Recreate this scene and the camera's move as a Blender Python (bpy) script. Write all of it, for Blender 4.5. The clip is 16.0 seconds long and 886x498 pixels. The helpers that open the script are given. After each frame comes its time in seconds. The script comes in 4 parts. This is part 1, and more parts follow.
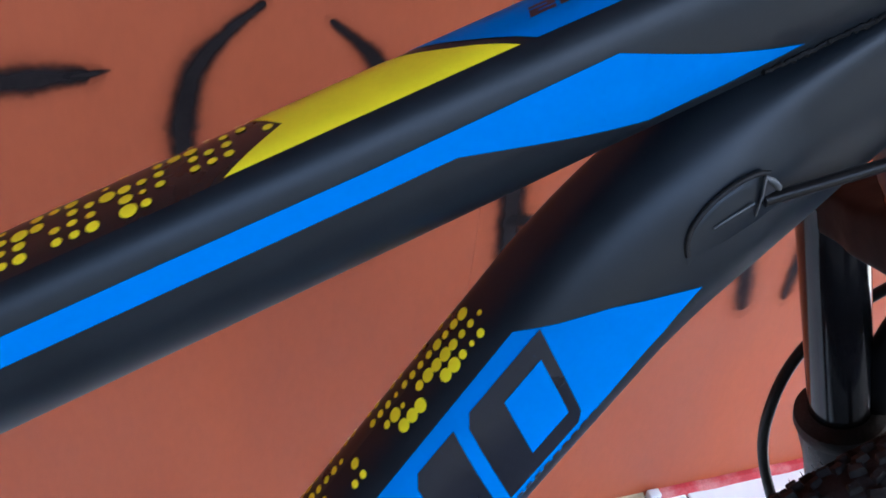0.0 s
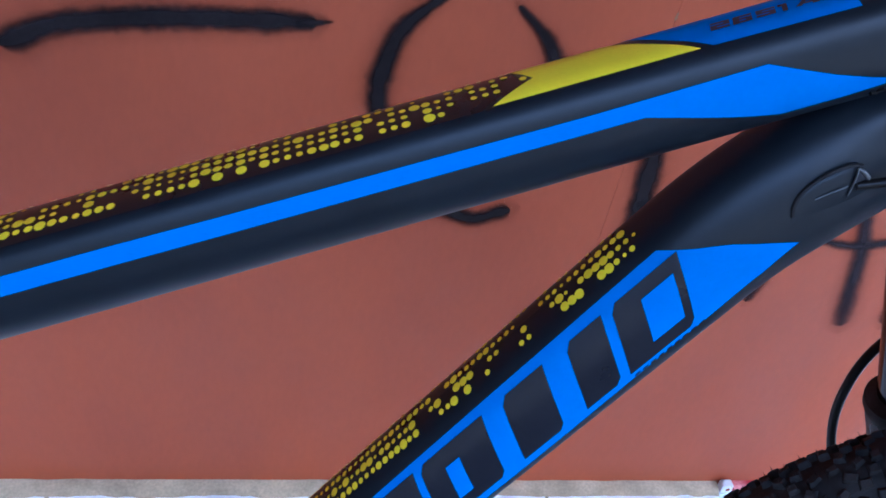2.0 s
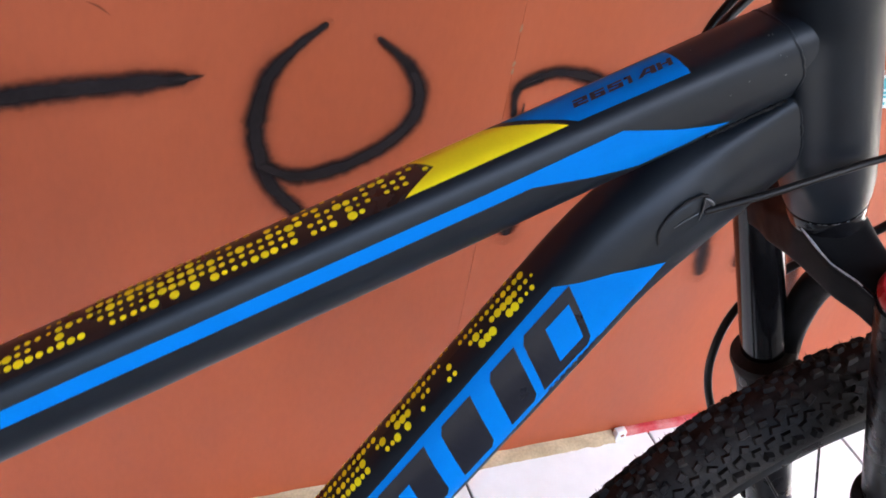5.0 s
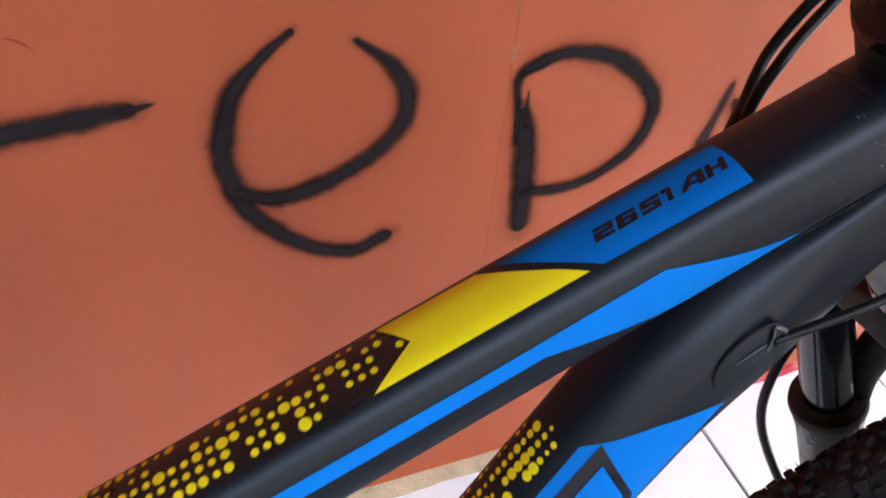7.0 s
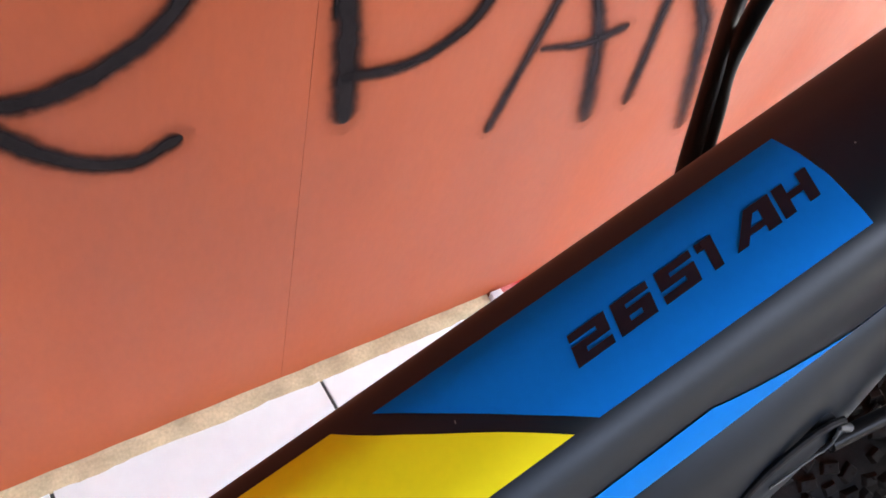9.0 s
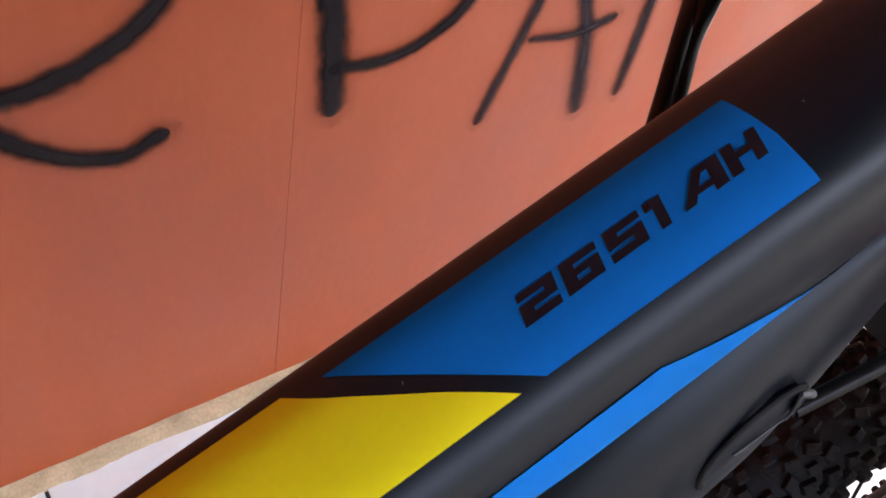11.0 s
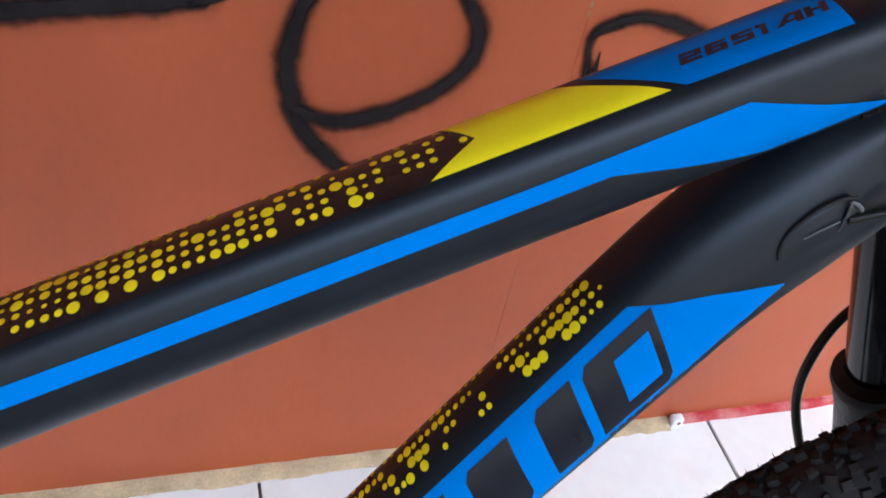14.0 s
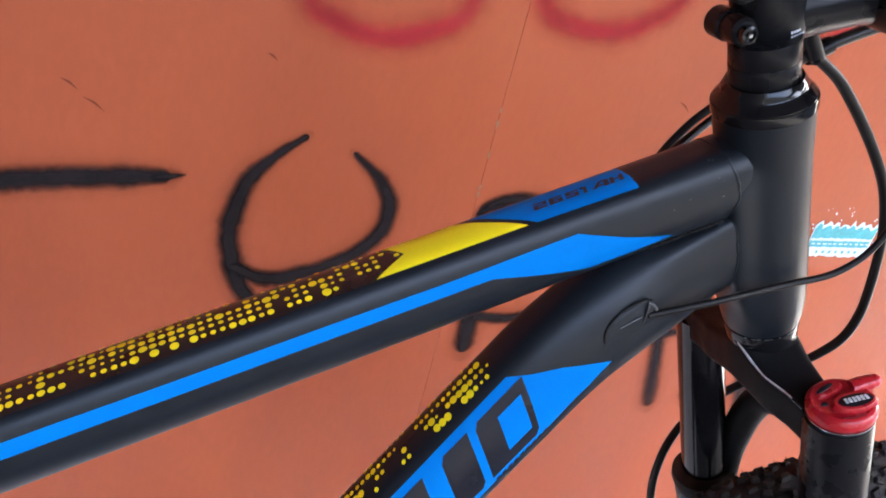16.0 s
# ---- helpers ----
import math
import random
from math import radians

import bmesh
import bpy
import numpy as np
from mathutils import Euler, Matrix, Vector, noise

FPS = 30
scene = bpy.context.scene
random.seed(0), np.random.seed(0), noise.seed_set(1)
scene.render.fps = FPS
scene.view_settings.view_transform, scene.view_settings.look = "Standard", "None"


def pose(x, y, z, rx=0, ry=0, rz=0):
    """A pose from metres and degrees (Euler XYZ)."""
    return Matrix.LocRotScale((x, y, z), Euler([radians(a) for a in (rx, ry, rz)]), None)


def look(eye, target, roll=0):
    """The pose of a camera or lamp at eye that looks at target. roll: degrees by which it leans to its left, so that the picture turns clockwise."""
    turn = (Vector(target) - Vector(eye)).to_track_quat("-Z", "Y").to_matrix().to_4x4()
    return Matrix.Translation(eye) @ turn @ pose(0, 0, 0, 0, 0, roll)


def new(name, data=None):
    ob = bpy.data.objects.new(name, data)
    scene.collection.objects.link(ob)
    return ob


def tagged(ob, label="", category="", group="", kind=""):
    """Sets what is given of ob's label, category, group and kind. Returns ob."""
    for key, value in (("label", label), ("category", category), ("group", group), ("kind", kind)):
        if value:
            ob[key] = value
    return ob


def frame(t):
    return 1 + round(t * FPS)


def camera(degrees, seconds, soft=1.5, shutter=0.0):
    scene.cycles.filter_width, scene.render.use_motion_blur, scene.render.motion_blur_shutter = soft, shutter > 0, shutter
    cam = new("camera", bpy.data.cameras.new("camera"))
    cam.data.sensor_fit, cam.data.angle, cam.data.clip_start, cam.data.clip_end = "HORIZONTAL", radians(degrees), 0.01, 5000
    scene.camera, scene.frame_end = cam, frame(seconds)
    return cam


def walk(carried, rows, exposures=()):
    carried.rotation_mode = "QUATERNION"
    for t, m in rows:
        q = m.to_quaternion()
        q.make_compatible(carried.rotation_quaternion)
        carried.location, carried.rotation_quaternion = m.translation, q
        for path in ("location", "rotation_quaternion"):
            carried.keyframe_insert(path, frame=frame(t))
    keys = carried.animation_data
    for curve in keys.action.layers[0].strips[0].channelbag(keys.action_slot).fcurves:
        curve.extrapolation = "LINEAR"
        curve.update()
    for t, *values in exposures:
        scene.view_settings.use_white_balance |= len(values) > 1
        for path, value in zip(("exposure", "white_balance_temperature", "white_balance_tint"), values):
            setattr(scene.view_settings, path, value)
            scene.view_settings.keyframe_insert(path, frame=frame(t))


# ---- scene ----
cam = camera(51.0, 16.0, 1.6, 0.4)
PATH = [
    (0, (0.116, 0.1, 0.881), (0.746, 1.597, -0.285), 7.5),
    (0.2, (0.108, 0.09, 0.883), (0.716, 1.594, -0.286), 7.9),
    (0.5, (0.097, 0.074, 0.887), (0.631, 1.586, -0.308), 9.0),
    (1, (0.085, 0.06, 0.897), (0.573, 1.586, -0.299), 10.4),
    (1.2, (0.08, 0.052, 0.901), (0.56, 1.579, -0.297), 10.8),
    (1.5, (0.072, 0.036, 0.908), (0.518, 1.563, -0.304), 11.7),
    (2, (0.057, 0.007, 0.922), (0.469, 1.536, -0.3), 12.5),
    (2.2, (0.054, -0.001, 0.926), (0.455, 1.531, -0.296), 12.5),
    (2.5, (0.054, -0.015, 0.928), (0.44, 1.516, -0.299), 12.8),
    (3, (0.064, -0.038, 0.927), (0.367, 1.498, -0.319), 12.8),
    (5.5, (0.016, 0.021, 0.998), (0.759, 1.401, -0.244), 9.7),
    (6, (0.037, 0.048, 1.007), (0.746, 1.414, -0.271), 8.3),
    (6.2, (0.053, 0.056, 1.009), (0.706, 1.439, -0.281), 6.9),
    (6.5, (0.068, 0.077, 1.008), (0.647, 1.461, -0.315), 4.9),
    (6.7, (0.072, 0.09, 1.004), (0.637, 1.442, -0.357), 5.2),
    (7, (0.079, 0.12, 0.989), (0.7, 1.435, -0.384), 5.8),
    (7.2, (0.083, 0.141, 0.985), (0.767, 1.412, -0.4), 6.8),
    (7.5, (0.088, 0.179, 0.975), (0.86, 1.363, -0.44), 8.7),
    (8, (0.098, 0.22, 0.944), (0.948, 1.285, -0.52), 12.5),
    (8.2, (0.104, 0.229, 0.934), (0.973, 1.258, -0.544), 13.4),
    (8.5, (0.119, 0.239, 0.928), (1.005, 1.217, -0.575), 15.3),
    (8.7, (0.126, 0.244, 0.922), (1.024, 1.18, -0.6), 16.0),
    (9, (0.138, 0.252, 0.913), (1.027, 1.154, -0.635), 17.0),
    (11.5, (0.143, 0.236, 0.911), (1.027, 1.138, -0.64), 16.0),
    (11.8, (0.137, 0.221, 0.916), (0.986, 1.163, -0.631), 15.2),
    (12, (0.129, 0.207, 0.917), (0.943, 1.203, -0.615), 14.4),
    (12.2, (0.12, 0.193, 0.922), (0.894, 1.235, -0.6), 13.5),
    (12.5, (0.107, 0.167, 0.927), (0.819, 1.283, -0.572), 12.6),
    (12.7, (0.1, 0.15, 0.932), (0.776, 1.31, -0.55), 12.2),
    (13, (0.096, 0.128, 0.936), (0.712, 1.356, -0.517), 11.9),
    (13.2, (0.09, 0.114, 0.937), (0.675, 1.389, -0.489), 11.8),
    (13.5, (0.082, 0.1, 0.933), (0.621, 1.426, -0.465), 11.8),
    (13.7, (0.075, 0.095, 0.932), (0.606, 1.445, -0.444), 11.7),
    (14, (0.065, 0.084, 0.931), (0.626, 1.461, -0.408), 11.9),
    (14.2, (0.054, 0.067, 0.933), (0.643, 1.457, -0.38), 11.7),
    (14.5, (0.037, 0.037, 0.941), (0.636, 1.458, -0.333), 11.3),
    (14.7, (0.028, 0.021, 0.946), (0.629, 1.468, -0.297), 11.3),
    (15, (0.019, 0.002, 0.954), (0.664, 1.481, -0.227), 11.9),
    (15.2, (0.016, -0.009, 0.961), (0.727, 1.489, -0.158), 12.8),
    (15.5, (0.011, -0.022, 0.971), (0.782, 1.5, -0.073), 13.9),
    (16, (0.004, -0.04, 0.984), (0.788, 1.52, 0.009), 14.7),
]
walk(cam, [(t, look(eye, target, roll)) for t, eye, target, roll in PATH],
     [(0.0, 4.6, 5800, 0), (0.5, 4.52, 5380, 0), (1.5, 4.49, 4820, 7), (2.5, 4.42, 4890, 2), (3.0, 4.53, 5750, 0), (5.5, 4.85, 6850, 6), (7.0, 4.85, 6990, 7), (9.0, 5.04, 7150, 6),
      (11.5, 4.65, 7390, 10), (12.0, 4.75, 7520, 7), (12.5, 4.63, 7150, 5), (13.5, 4.65, 6650, 0), (14.5, 4.77, 6670, 0), (15.5, 4.82, 6660, 3), (16.0, 5.02, 6720, 6)])

# ---- light: open shop front, sky from the street side, ceiling overhead ----
world = bpy.data.worlds.new("world")
scene.world = world
world.use_nodes = True
wn = world.node_tree.nodes
sky = wn.new("ShaderNodeTexSky")
sky.sky_type = "NISHITA"
sky.sun_disc = False
sky.sun_elevation, sky.sun_rotation = radians(55), radians(75)
sky.air_density, sky.dust_density, sky.ozone_density = 0.6, 5.0, 0.5
wn["Background"].inputs["Strength"].default_value = 0.15
world.node_tree.links.new(sky.outputs[0], wn["Background"].inputs["Color"])
sun = new("sun", bpy.data.lights.new("sun", "SUN"))
sun.data.energy, sun.data.angle, sun.data.color = 2.0, radians(0.6), (1.0, 0.95, 0.88)
sun.matrix_basis = look((2.25, 0.6, 3.4), (0, 0, 0))


# ---- materials ----
def material(name, base, rough=0.5, metal=0.0, vary=0.12, scale=40.0, fine=400.0, bump=0.0, bump_scale=600.0,
             rough_vary=0.08, coat=0.0, piece=0.0, gloss=0.5, other=None, other_scale=6.0, other_amount=0.5, stretch=None):
    """Two scales of noise on the colour, roughness and relief; `other` is a second tone in broad stains."""
    m = bpy.data.materials.new(name)
    m.use_nodes = True
    nt = m.node_tree
    n, link = nt.nodes, nt.links.new
    bsdf = n["Principled BSDF"]
    bsdf.inputs["Specular IOR Level"].default_value = gloss
    bsdf.inputs["Metallic"].default_value = metal
    bsdf.inputs["Coat Weight"].default_value = coat
    bsdf.inputs["Coat Roughness"].default_value = 0.12
    co = n.new("ShaderNodeTexCoord")
    source = co.outputs["Object"]
    if stretch:
        mp = n.new("ShaderNodeMapping")
        mp.inputs["Scale"].default_value = stretch
        link(source, mp.inputs["Vector"])
        source = mp.outputs[0]

    def noise_of(s, detail=5.0):
        t = n.new("ShaderNodeTexNoise")
        t.inputs["Scale"].default_value = s
        t.inputs["Detail"].default_value = detail
        link(source, t.inputs["Vector"])
        return t.outputs["Fac"]

    def ramp(fac, lo, hi, a=0.3, b=0.7):
        r = n.new("ShaderNodeMapRange")
        r.inputs["From Min"].default_value, r.inputs["From Max"].default_value = a, b
        r.inputs["To Min"].default_value, r.inputs["To Max"].default_value = lo, hi
        link(fac, r.inputs["Value"])
        return r.outputs[0]

    big, small = noise_of(scale), noise_of(fine, 3.0)
    add = n.new("ShaderNodeMath")
    add.operation = "MULTIPLY"
    link(ramp(big, 1 - vary, 1 + vary), add.inputs[0])
    link(ramp(small, 1 - vary * 0.6, 1 + vary * 0.6), add.inputs[1])
    value = add.outputs[0]
    if piece:
        info = n.new("ShaderNodeObjectInfo")
        mul = n.new("ShaderNodeMath")
        mul.operation = "MULTIPLY"
        link(value, mul.inputs[0])
        link(ramp(info.outputs["Random"], 1 - piece, 1 + piece, 0, 1), mul.inputs[1])
        value = mul.outputs[0]
    colour = n.new("ShaderNodeRGB")
    colour.outputs[0].default_value = (*base, 1)
    tone = colour.outputs[0]
    if other:
        mix = n.new("ShaderNodeMix")
        mix.data_type = "RGBA"
        mix.inputs["B"].default_value = (*other, 1)
        link(tone, mix.inputs["A"])
        link(ramp(noise_of(other_scale, 6.0), 0, other_amount, 0.42, 0.68), mix.inputs["Factor"])
        tone = mix.outputs["Result"]
    hsv = n.new("ShaderNodeHueSaturation")
    link(tone, hsv.inputs["Color"])
    link(value, hsv.inputs["Value"])
    link(hsv.outputs[0], bsdf.inputs["Base Color"])
    link(ramp(big, max(rough - rough_vary, 0.02), min(rough + rough_vary, 1)), bsdf.inputs["Roughness"])
    if bump:
        b = n.new("ShaderNodeBump")
        b.inputs["Strength"].default_value = 0.6
        b.inputs["Distance"].default_value = bump
        link(noise_of(bump_scale, 4.0), b.inputs["Height"])
        link(b.outputs[0], bsdf.inputs["Normal"])
    return m


def spray_material(name, base, inner=0.72, cover=1.0):
    """Sprayed paint: solid in the middle of the stroke, grainy and thin towards its edge (UV x runs across)."""
    m = material(name, base, 0.8, vary=0.2, scale=25, fine=220, gloss=0.04)
    nt = m.node_tree
    n, link = nt.nodes, nt.links.new
    uv = n.new("ShaderNodeUVMap")
    sep = n.new("ShaderNodeSeparateXYZ")
    link(uv.outputs[0], sep.inputs[0])
    co = n.new("ShaderNodeTexCoord")
    grain = n.new("ShaderNodeTexNoise")
    grain.inputs["Scale"].default_value, grain.inputs["Detail"].default_value = 160, 6
    link(co.outputs["Object"], grain.inputs["Vector"])
    shift = n.new("ShaderNodeMath")
    shift.operation = "MULTIPLY_ADD"
    shift.inputs[1].default_value, shift.inputs[2].default_value = 0.3, -0.15
    link(grain.outputs["Fac"], shift.inputs[0])
    uneven = n.new("ShaderNodeTexNoise")
    uneven.inputs["Scale"].default_value, uneven.inputs["Detail"].default_value = 45, 3
    link(co.outputs["Object"], uneven.inputs["Vector"])
    broad = n.new("ShaderNodeMath")
    broad.operation = "MULTIPLY_ADD"
    broad.inputs[1].default_value, broad.inputs[2].default_value = 0.36, -0.18
    link(uneven.outputs["Fac"], broad.inputs[0])
    both = n.new("ShaderNodeMath")
    link(shift.outputs[0], both.inputs[0])
    link(broad.outputs[0], both.inputs[1])
    edge = n.new("ShaderNodeMath")
    link(sep.outputs["X"], edge.inputs[0])
    link(both.outputs[0], edge.inputs[1])
    fade = n.new("ShaderNodeMapRange")
    fade.interpolation_type = "SMOOTHSTEP"
    fade.inputs["From Min"].default_value, fade.inputs["From Max"].default_value = inner, 1.0
    fade.inputs["To Min"].default_value, fade.inputs["To Max"].default_value = cover, 0.0
    link(edge.outputs[0], fade.inputs["Value"])
    mul = n.new("ShaderNodeMath")
    mul.operation = "MULTIPLY"
    link(fade.outputs[0], mul.inputs[0])
    link(sep.outputs["Y"], mul.inputs[1])
    link(mul.outputs[0], n["Principled BSDF"].inputs["Alpha"])
    return m


M_WALL = material("red_wall_paint", (0.445, 0.087, 0.0255), 0.5, vary=0.05, scale=6, fine=130, bump=0.0003, bump_scale=90, stretch=(1.3, 1.0, 0.55),
                  other=(0.30, 0.056, 0.020), other_scale=2.6, other_amount=0.6)
M_GAP = material("wall_core", (0.27, 0.065, 0.03), 0.9)
M_BLACK_SPRAY = spray_material("black_spray", (0.0200, 0.0155, 0.0155), 0.20)
M_GREY_SPRAY = spray_material("thin_black_spray", (0.036, 0.027, 0.028), 0.05, 0.92)
M_HALO = spray_material("black_overspray", (0.02, 0.014, 0.013), 0.0, 0.2)
M_SCUFF = spray_material("faint_scuff", (0.08, 0.03, 0.02), 0.2, 0.5)
M_RED_HALO = spray_material("red_overspray", (0.52, 0.04, 0.045), 0.0, 0.28)
M_RED_SPRAY = spray_material("red_spray", (0.58, 0.03, 0.05), 0.0, 0.5)
M_TILE = material("white_tile", (0.89, 0.94, 0.935), 0.2, vary=0.03, scale=7, fine=60, piece=0.03,
                  other=(0.76, 0.76, 0.72), other_scale=12, other_amount=0.25)
M_GROUT = material("dark_grout", (0.06, 0.06, 0.06), 0.9, vary=0.3, scale=60)
M_MORTAR = material("tan_mortar", (0.60, 0.47, 0.29), 0.9, vary=0.2, scale=30, fine=300, bump=0.002, bump_scale=120,
                    other=(0.33, 0.24, 0.14), other_scale=14, other_amount=0.5)
M_REDSTRIP = material("red_strip", (0.5, 0.02, 0.03), 0.6, vary=0.2, scale=30, other=(0.5, 0.35, 0.3), other_scale=30, other_amount=0.5)
M_CONCRETE = material("street_asphalt", (0.04, 0.04, 0.041), 0.9, vary=0.15, scale=2, fine=40)
M_CEILING = material("ceiling_paint", (0.09, 0.08, 0.075), 0.8, vary=0.05, scale=4)
# dull dark grey of the unseen walls added to hold back light
M_LIGHT_BLOCK = material("grey_light_block", (0.06, 0.063, 0.068), 0.9, vary=0.1, scale=2, fine=30)
M_FRAME = material("satin_black_paint", (0.0062, 0.0088, 0.0122), 0.41, gloss=0.33, vary=0.12, scale=60, fine=900, rough_vary=0.03)
M_GLOSS = material("gloss_black", (0.0065, 0.0062, 0.0068), 0.14, gloss=0.35, vary=0.1, scale=60, rough_vary=0.05)
M_ALLOY = material("black_alloy", (0.0085, 0.0082, 0.0090), 0.3, gloss=0.14, vary=0.15, scale=80)
M_CROWN = material("matt_black_crown", (0.0085, 0.0080, 0.0082), 0.55, gloss=0.08, vary=0.12, scale=80)
# pale grey of the painted headset highlights and of the cable port's lips
M_EDGE = material("worn_edge", (0.085, 0.085, 0.085), 0.45, vary=0.3)
# pale colour of the painted highlight along the crown edge
M_HIGHLIGHT = material("painted_highlight", (0.42, 0.41, 0.40), 0.4, vary=0.35, scale=300)
M_CHROME = material("bright_metal", (0.6, 0.6, 0.6), 0.2, metal=1.0, vary=0.1)
M_RUBBER = material("tyre_rubber", (0.0150, 0.0132, 0.0126), 0.72, gloss=0.22, vary=0.3, scale=50, fine=500, bump=0.0005, bump_scale=700,
                    other=(0.046, 0.037, 0.031), other_scale=25, other_amount=0.5)
M_CABLE = material("cable_housing", (0.009, 0.0075, 0.007), 0.38, gloss=0.20, vary=0.1)
M_BLUE = material("blue_decal", (0.0, 0.165, 0.52), 0.42, gloss=0.03, vary=0.03, scale=50, fine=600, rough_vary=0.03)
M_YELLOW = material("yellow_decal", (0.98, 0.80, 0.020), 0.34, gloss=0.25, vary=0.03, scale=50, fine=600, rough_vary=0.03)
M_INK = material("black_decal", (0.0092, 0.0098, 0.0150), 0.34, gloss=0.3, vary=0.08, scale=50)
# black print; its brown is the red wall's reflection put into the colour
M_REFLECTED_BROWN = material("reflection_browned_black", (0.0150, 0.0105, 0.0100), 0.30, gloss=0.45, vary=0.08, scale=50)
M_REDPLASTIC = material("red_anodised", (0.48, 0.012, 0.02), 0.3, vary=0.08, scale=80)
M_WHITE = material("white_print", (0.75, 0.75, 0.75), 0.5, vary=0.05)
M_DUST = material("pale_dust", (0.22, 0.21, 0.20), 0.8, vary=0.2)
M_TEAL = material("teal_print", (0.08, 0.42, 0.44), 0.5, vary=0.15, scale=80)
M_PAPER = material("sticker_paper", (0.68, 0.74, 0.72), 0.6, vary=0.08, scale=60)


# ---- helpers for meshes ----
def part(name, bm, mat, parent=None, label="", smooth=True, category="", kind="", group="", closed=True):
    me = bpy.data.meshes.new(name)
    if closed:
        bmesh.ops.recalc_face_normals(bm, faces=bm.faces)
    bm.to_mesh(me)
    bm.free()
    me.materials.append(mat)
    if smooth:
        me.polygons.foreach_set("use_smooth", [True] * len(me.polygons))
        me.set_sharp_from_angle(angle=radians(38))
    ob = new(name, me)
    ob.parent = parent
    return tagged(ob, label, category, group, kind)


def box_bm(sx, sy, sz, at=(0, 0, 0), bevel=0.0, m=None, segments=2):
    bm = bmesh.new()
    bmesh.ops.create_cube(bm, size=1.0)
    bmesh.ops.scale(bm, vec=(sx, sy, sz), verts=bm.verts)
    if bevel:
        bmesh.ops.bevel(bm, geom=bm.edges, offset=bevel, segments=segments, affect="EDGES", profile=0.5)
    bmesh.ops.translate(bm, vec=at, verts=bm.verts)
    if m:
        bmesh.ops.transform(bm, matrix=m, verts=bm.verts)
    return bm


def loft(rings, closed_ends=True, loop=False, bm=None):
    """Skin over rings of points, each ring closed."""
    bm = bm or bmesh.new()
    rows = [[bm.verts.new(p) for p in ring] for ring in rings]
    pairs = list(zip(rows, rows[1:])) + ([(rows[-1], rows[0])] if loop else [])
    for a, b in pairs:
        for i in range(len(a)):
            j = (i + 1) % len(a)
            bm.faces.new((a[i], a[j], b[j], b[i]))
    if closed_ends and not loop:
        bm.faces.new(rows[0][::-1])
        bm.faces.new(rows[-1])
    return bm


def revolve(profile, m, seg=40, bm=None):
    """A turned solid: profile of (along, radius) about the z axis of m."""
    rings = []
    for z, r in profile:
        rings.append([m @ Vector((r * math.cos(2 * math.pi * k / seg), r * math.sin(2 * math.pi * k / seg), z)) for k in range(seg)])
    return loft(rings, bm=bm)


def smooth_path(pts, steps=8):
    """Catmull-Rom through points."""
    p = [Vector(q) for q in pts]
    p = [2 * p[0] - p[1]] + p + [2 * p[-1] - p[-2]]
    out = []
    for i in range(1, len(p) - 2):
        for k in range(steps):
            t = k / steps
            a, b, c, d = p[i - 1], p[i], p[i + 1], p[i + 2]
            out.append(0.5 * (2 * b + (c - a) * t + (2 * a - 5 * b + 4 * c - d) * t * t + (3 * b - a - 3 * c + d) * t ** 3))
    return out + [p[-2]]


def pipe(pts, radius, seg=12, bm=None, closed=False):
    """A round pipe along points; radius a number or one for each point."""
    rings, side = [], None
    for i, p in enumerate(pts):
        ahead = (pts[(i + 1) % len(pts)] if closed else pts[min(i + 1, len(pts) - 1)]) - (pts[i - 1] if (i or closed) else pts[0])
        ahead.normalize()
        if side is None:
            side = ahead.orthogonal().normalized()
        side = (side - ahead * side.dot(ahead)).normalized()
        other = ahead.cross(side)
        r = radius[i] if isinstance(radius, (list, tuple)) else radius
        rings.append([p + r * (math.cos(2 * math.pi * k / seg) * side + math.sin(2 * math.pi * k / seg) * other) for k in range(seg)])
    return loft(rings, bm=bm, loop=closed)


# ---- the place: wall, floor, ceiling ----
WALL_Y, SEAM_X = 0.698, 0.397
for name, x0, x1 in (("wall_panel_left", -1.6, SEAM_X - 0.0001), ("wall_panel_right", SEAM_X + 0.0001, 2.9)):
    part(name, box_bm(x1 - x0, 0.02, 2.6, ((x0 + x1) / 2, WALL_Y + 0.01, 1.3), 0.0004), M_WALL,
         label="brick-red painted wall panel with sprayed letters and a hairline seam", category="wall", kind="structure", smooth=False)
part("wall_core", box_bm(4.6, 0.12, 2.6, (0.6, WALL_Y + 0.081, 1.3)), M_GAP, label="solid wall behind the red panels", category="wall", kind="structure", smooth=False)
part("ceiling", box_bm(6.2, 2.5, 0.1, (1.4, -0.40, 2.654)), M_CEILING, label="plain painted porch ceiling", category="ceiling", kind="structure", smooth=False)
# added out of view: keeps the sky on the left off the red wall
part("wall_side", box_bm(0.1, 2.9, 2.6, (-1.66, -0.754, 1.3)), M_LIGHT_BLOCK, label="unseen dark grey wall added to block light from the left", category="wall", kind="structure", smooth=False)
# added out of view: hides the bright horizon that the head tube mirrors
part("wall_neighbour", box_bm(0.3, 7.0, 3.4, (7.5, -2.85, 1.65)), M_LIGHT_BLOCK, label="unseen dark grey wall added to dim reflections from the right", category="wall", kind="structure", smooth=False)
# added out of view: blocks low sky so the tube sides mirror less
part("wall_street", box_bm(40, 0.3, 4.0, (0, -6.5, 1.95)), M_LIGHT_BLOCK, label="unseen dark grey wall added across the street to block low sky", category="wall", kind="structure", smooth=False)
part("ground", box_bm(400, 400, 0.1, (0, 0, -0.08)), M_CONCRETE, label="dark grey asphalt street ground", category="ground", kind="structure", smooth=False)

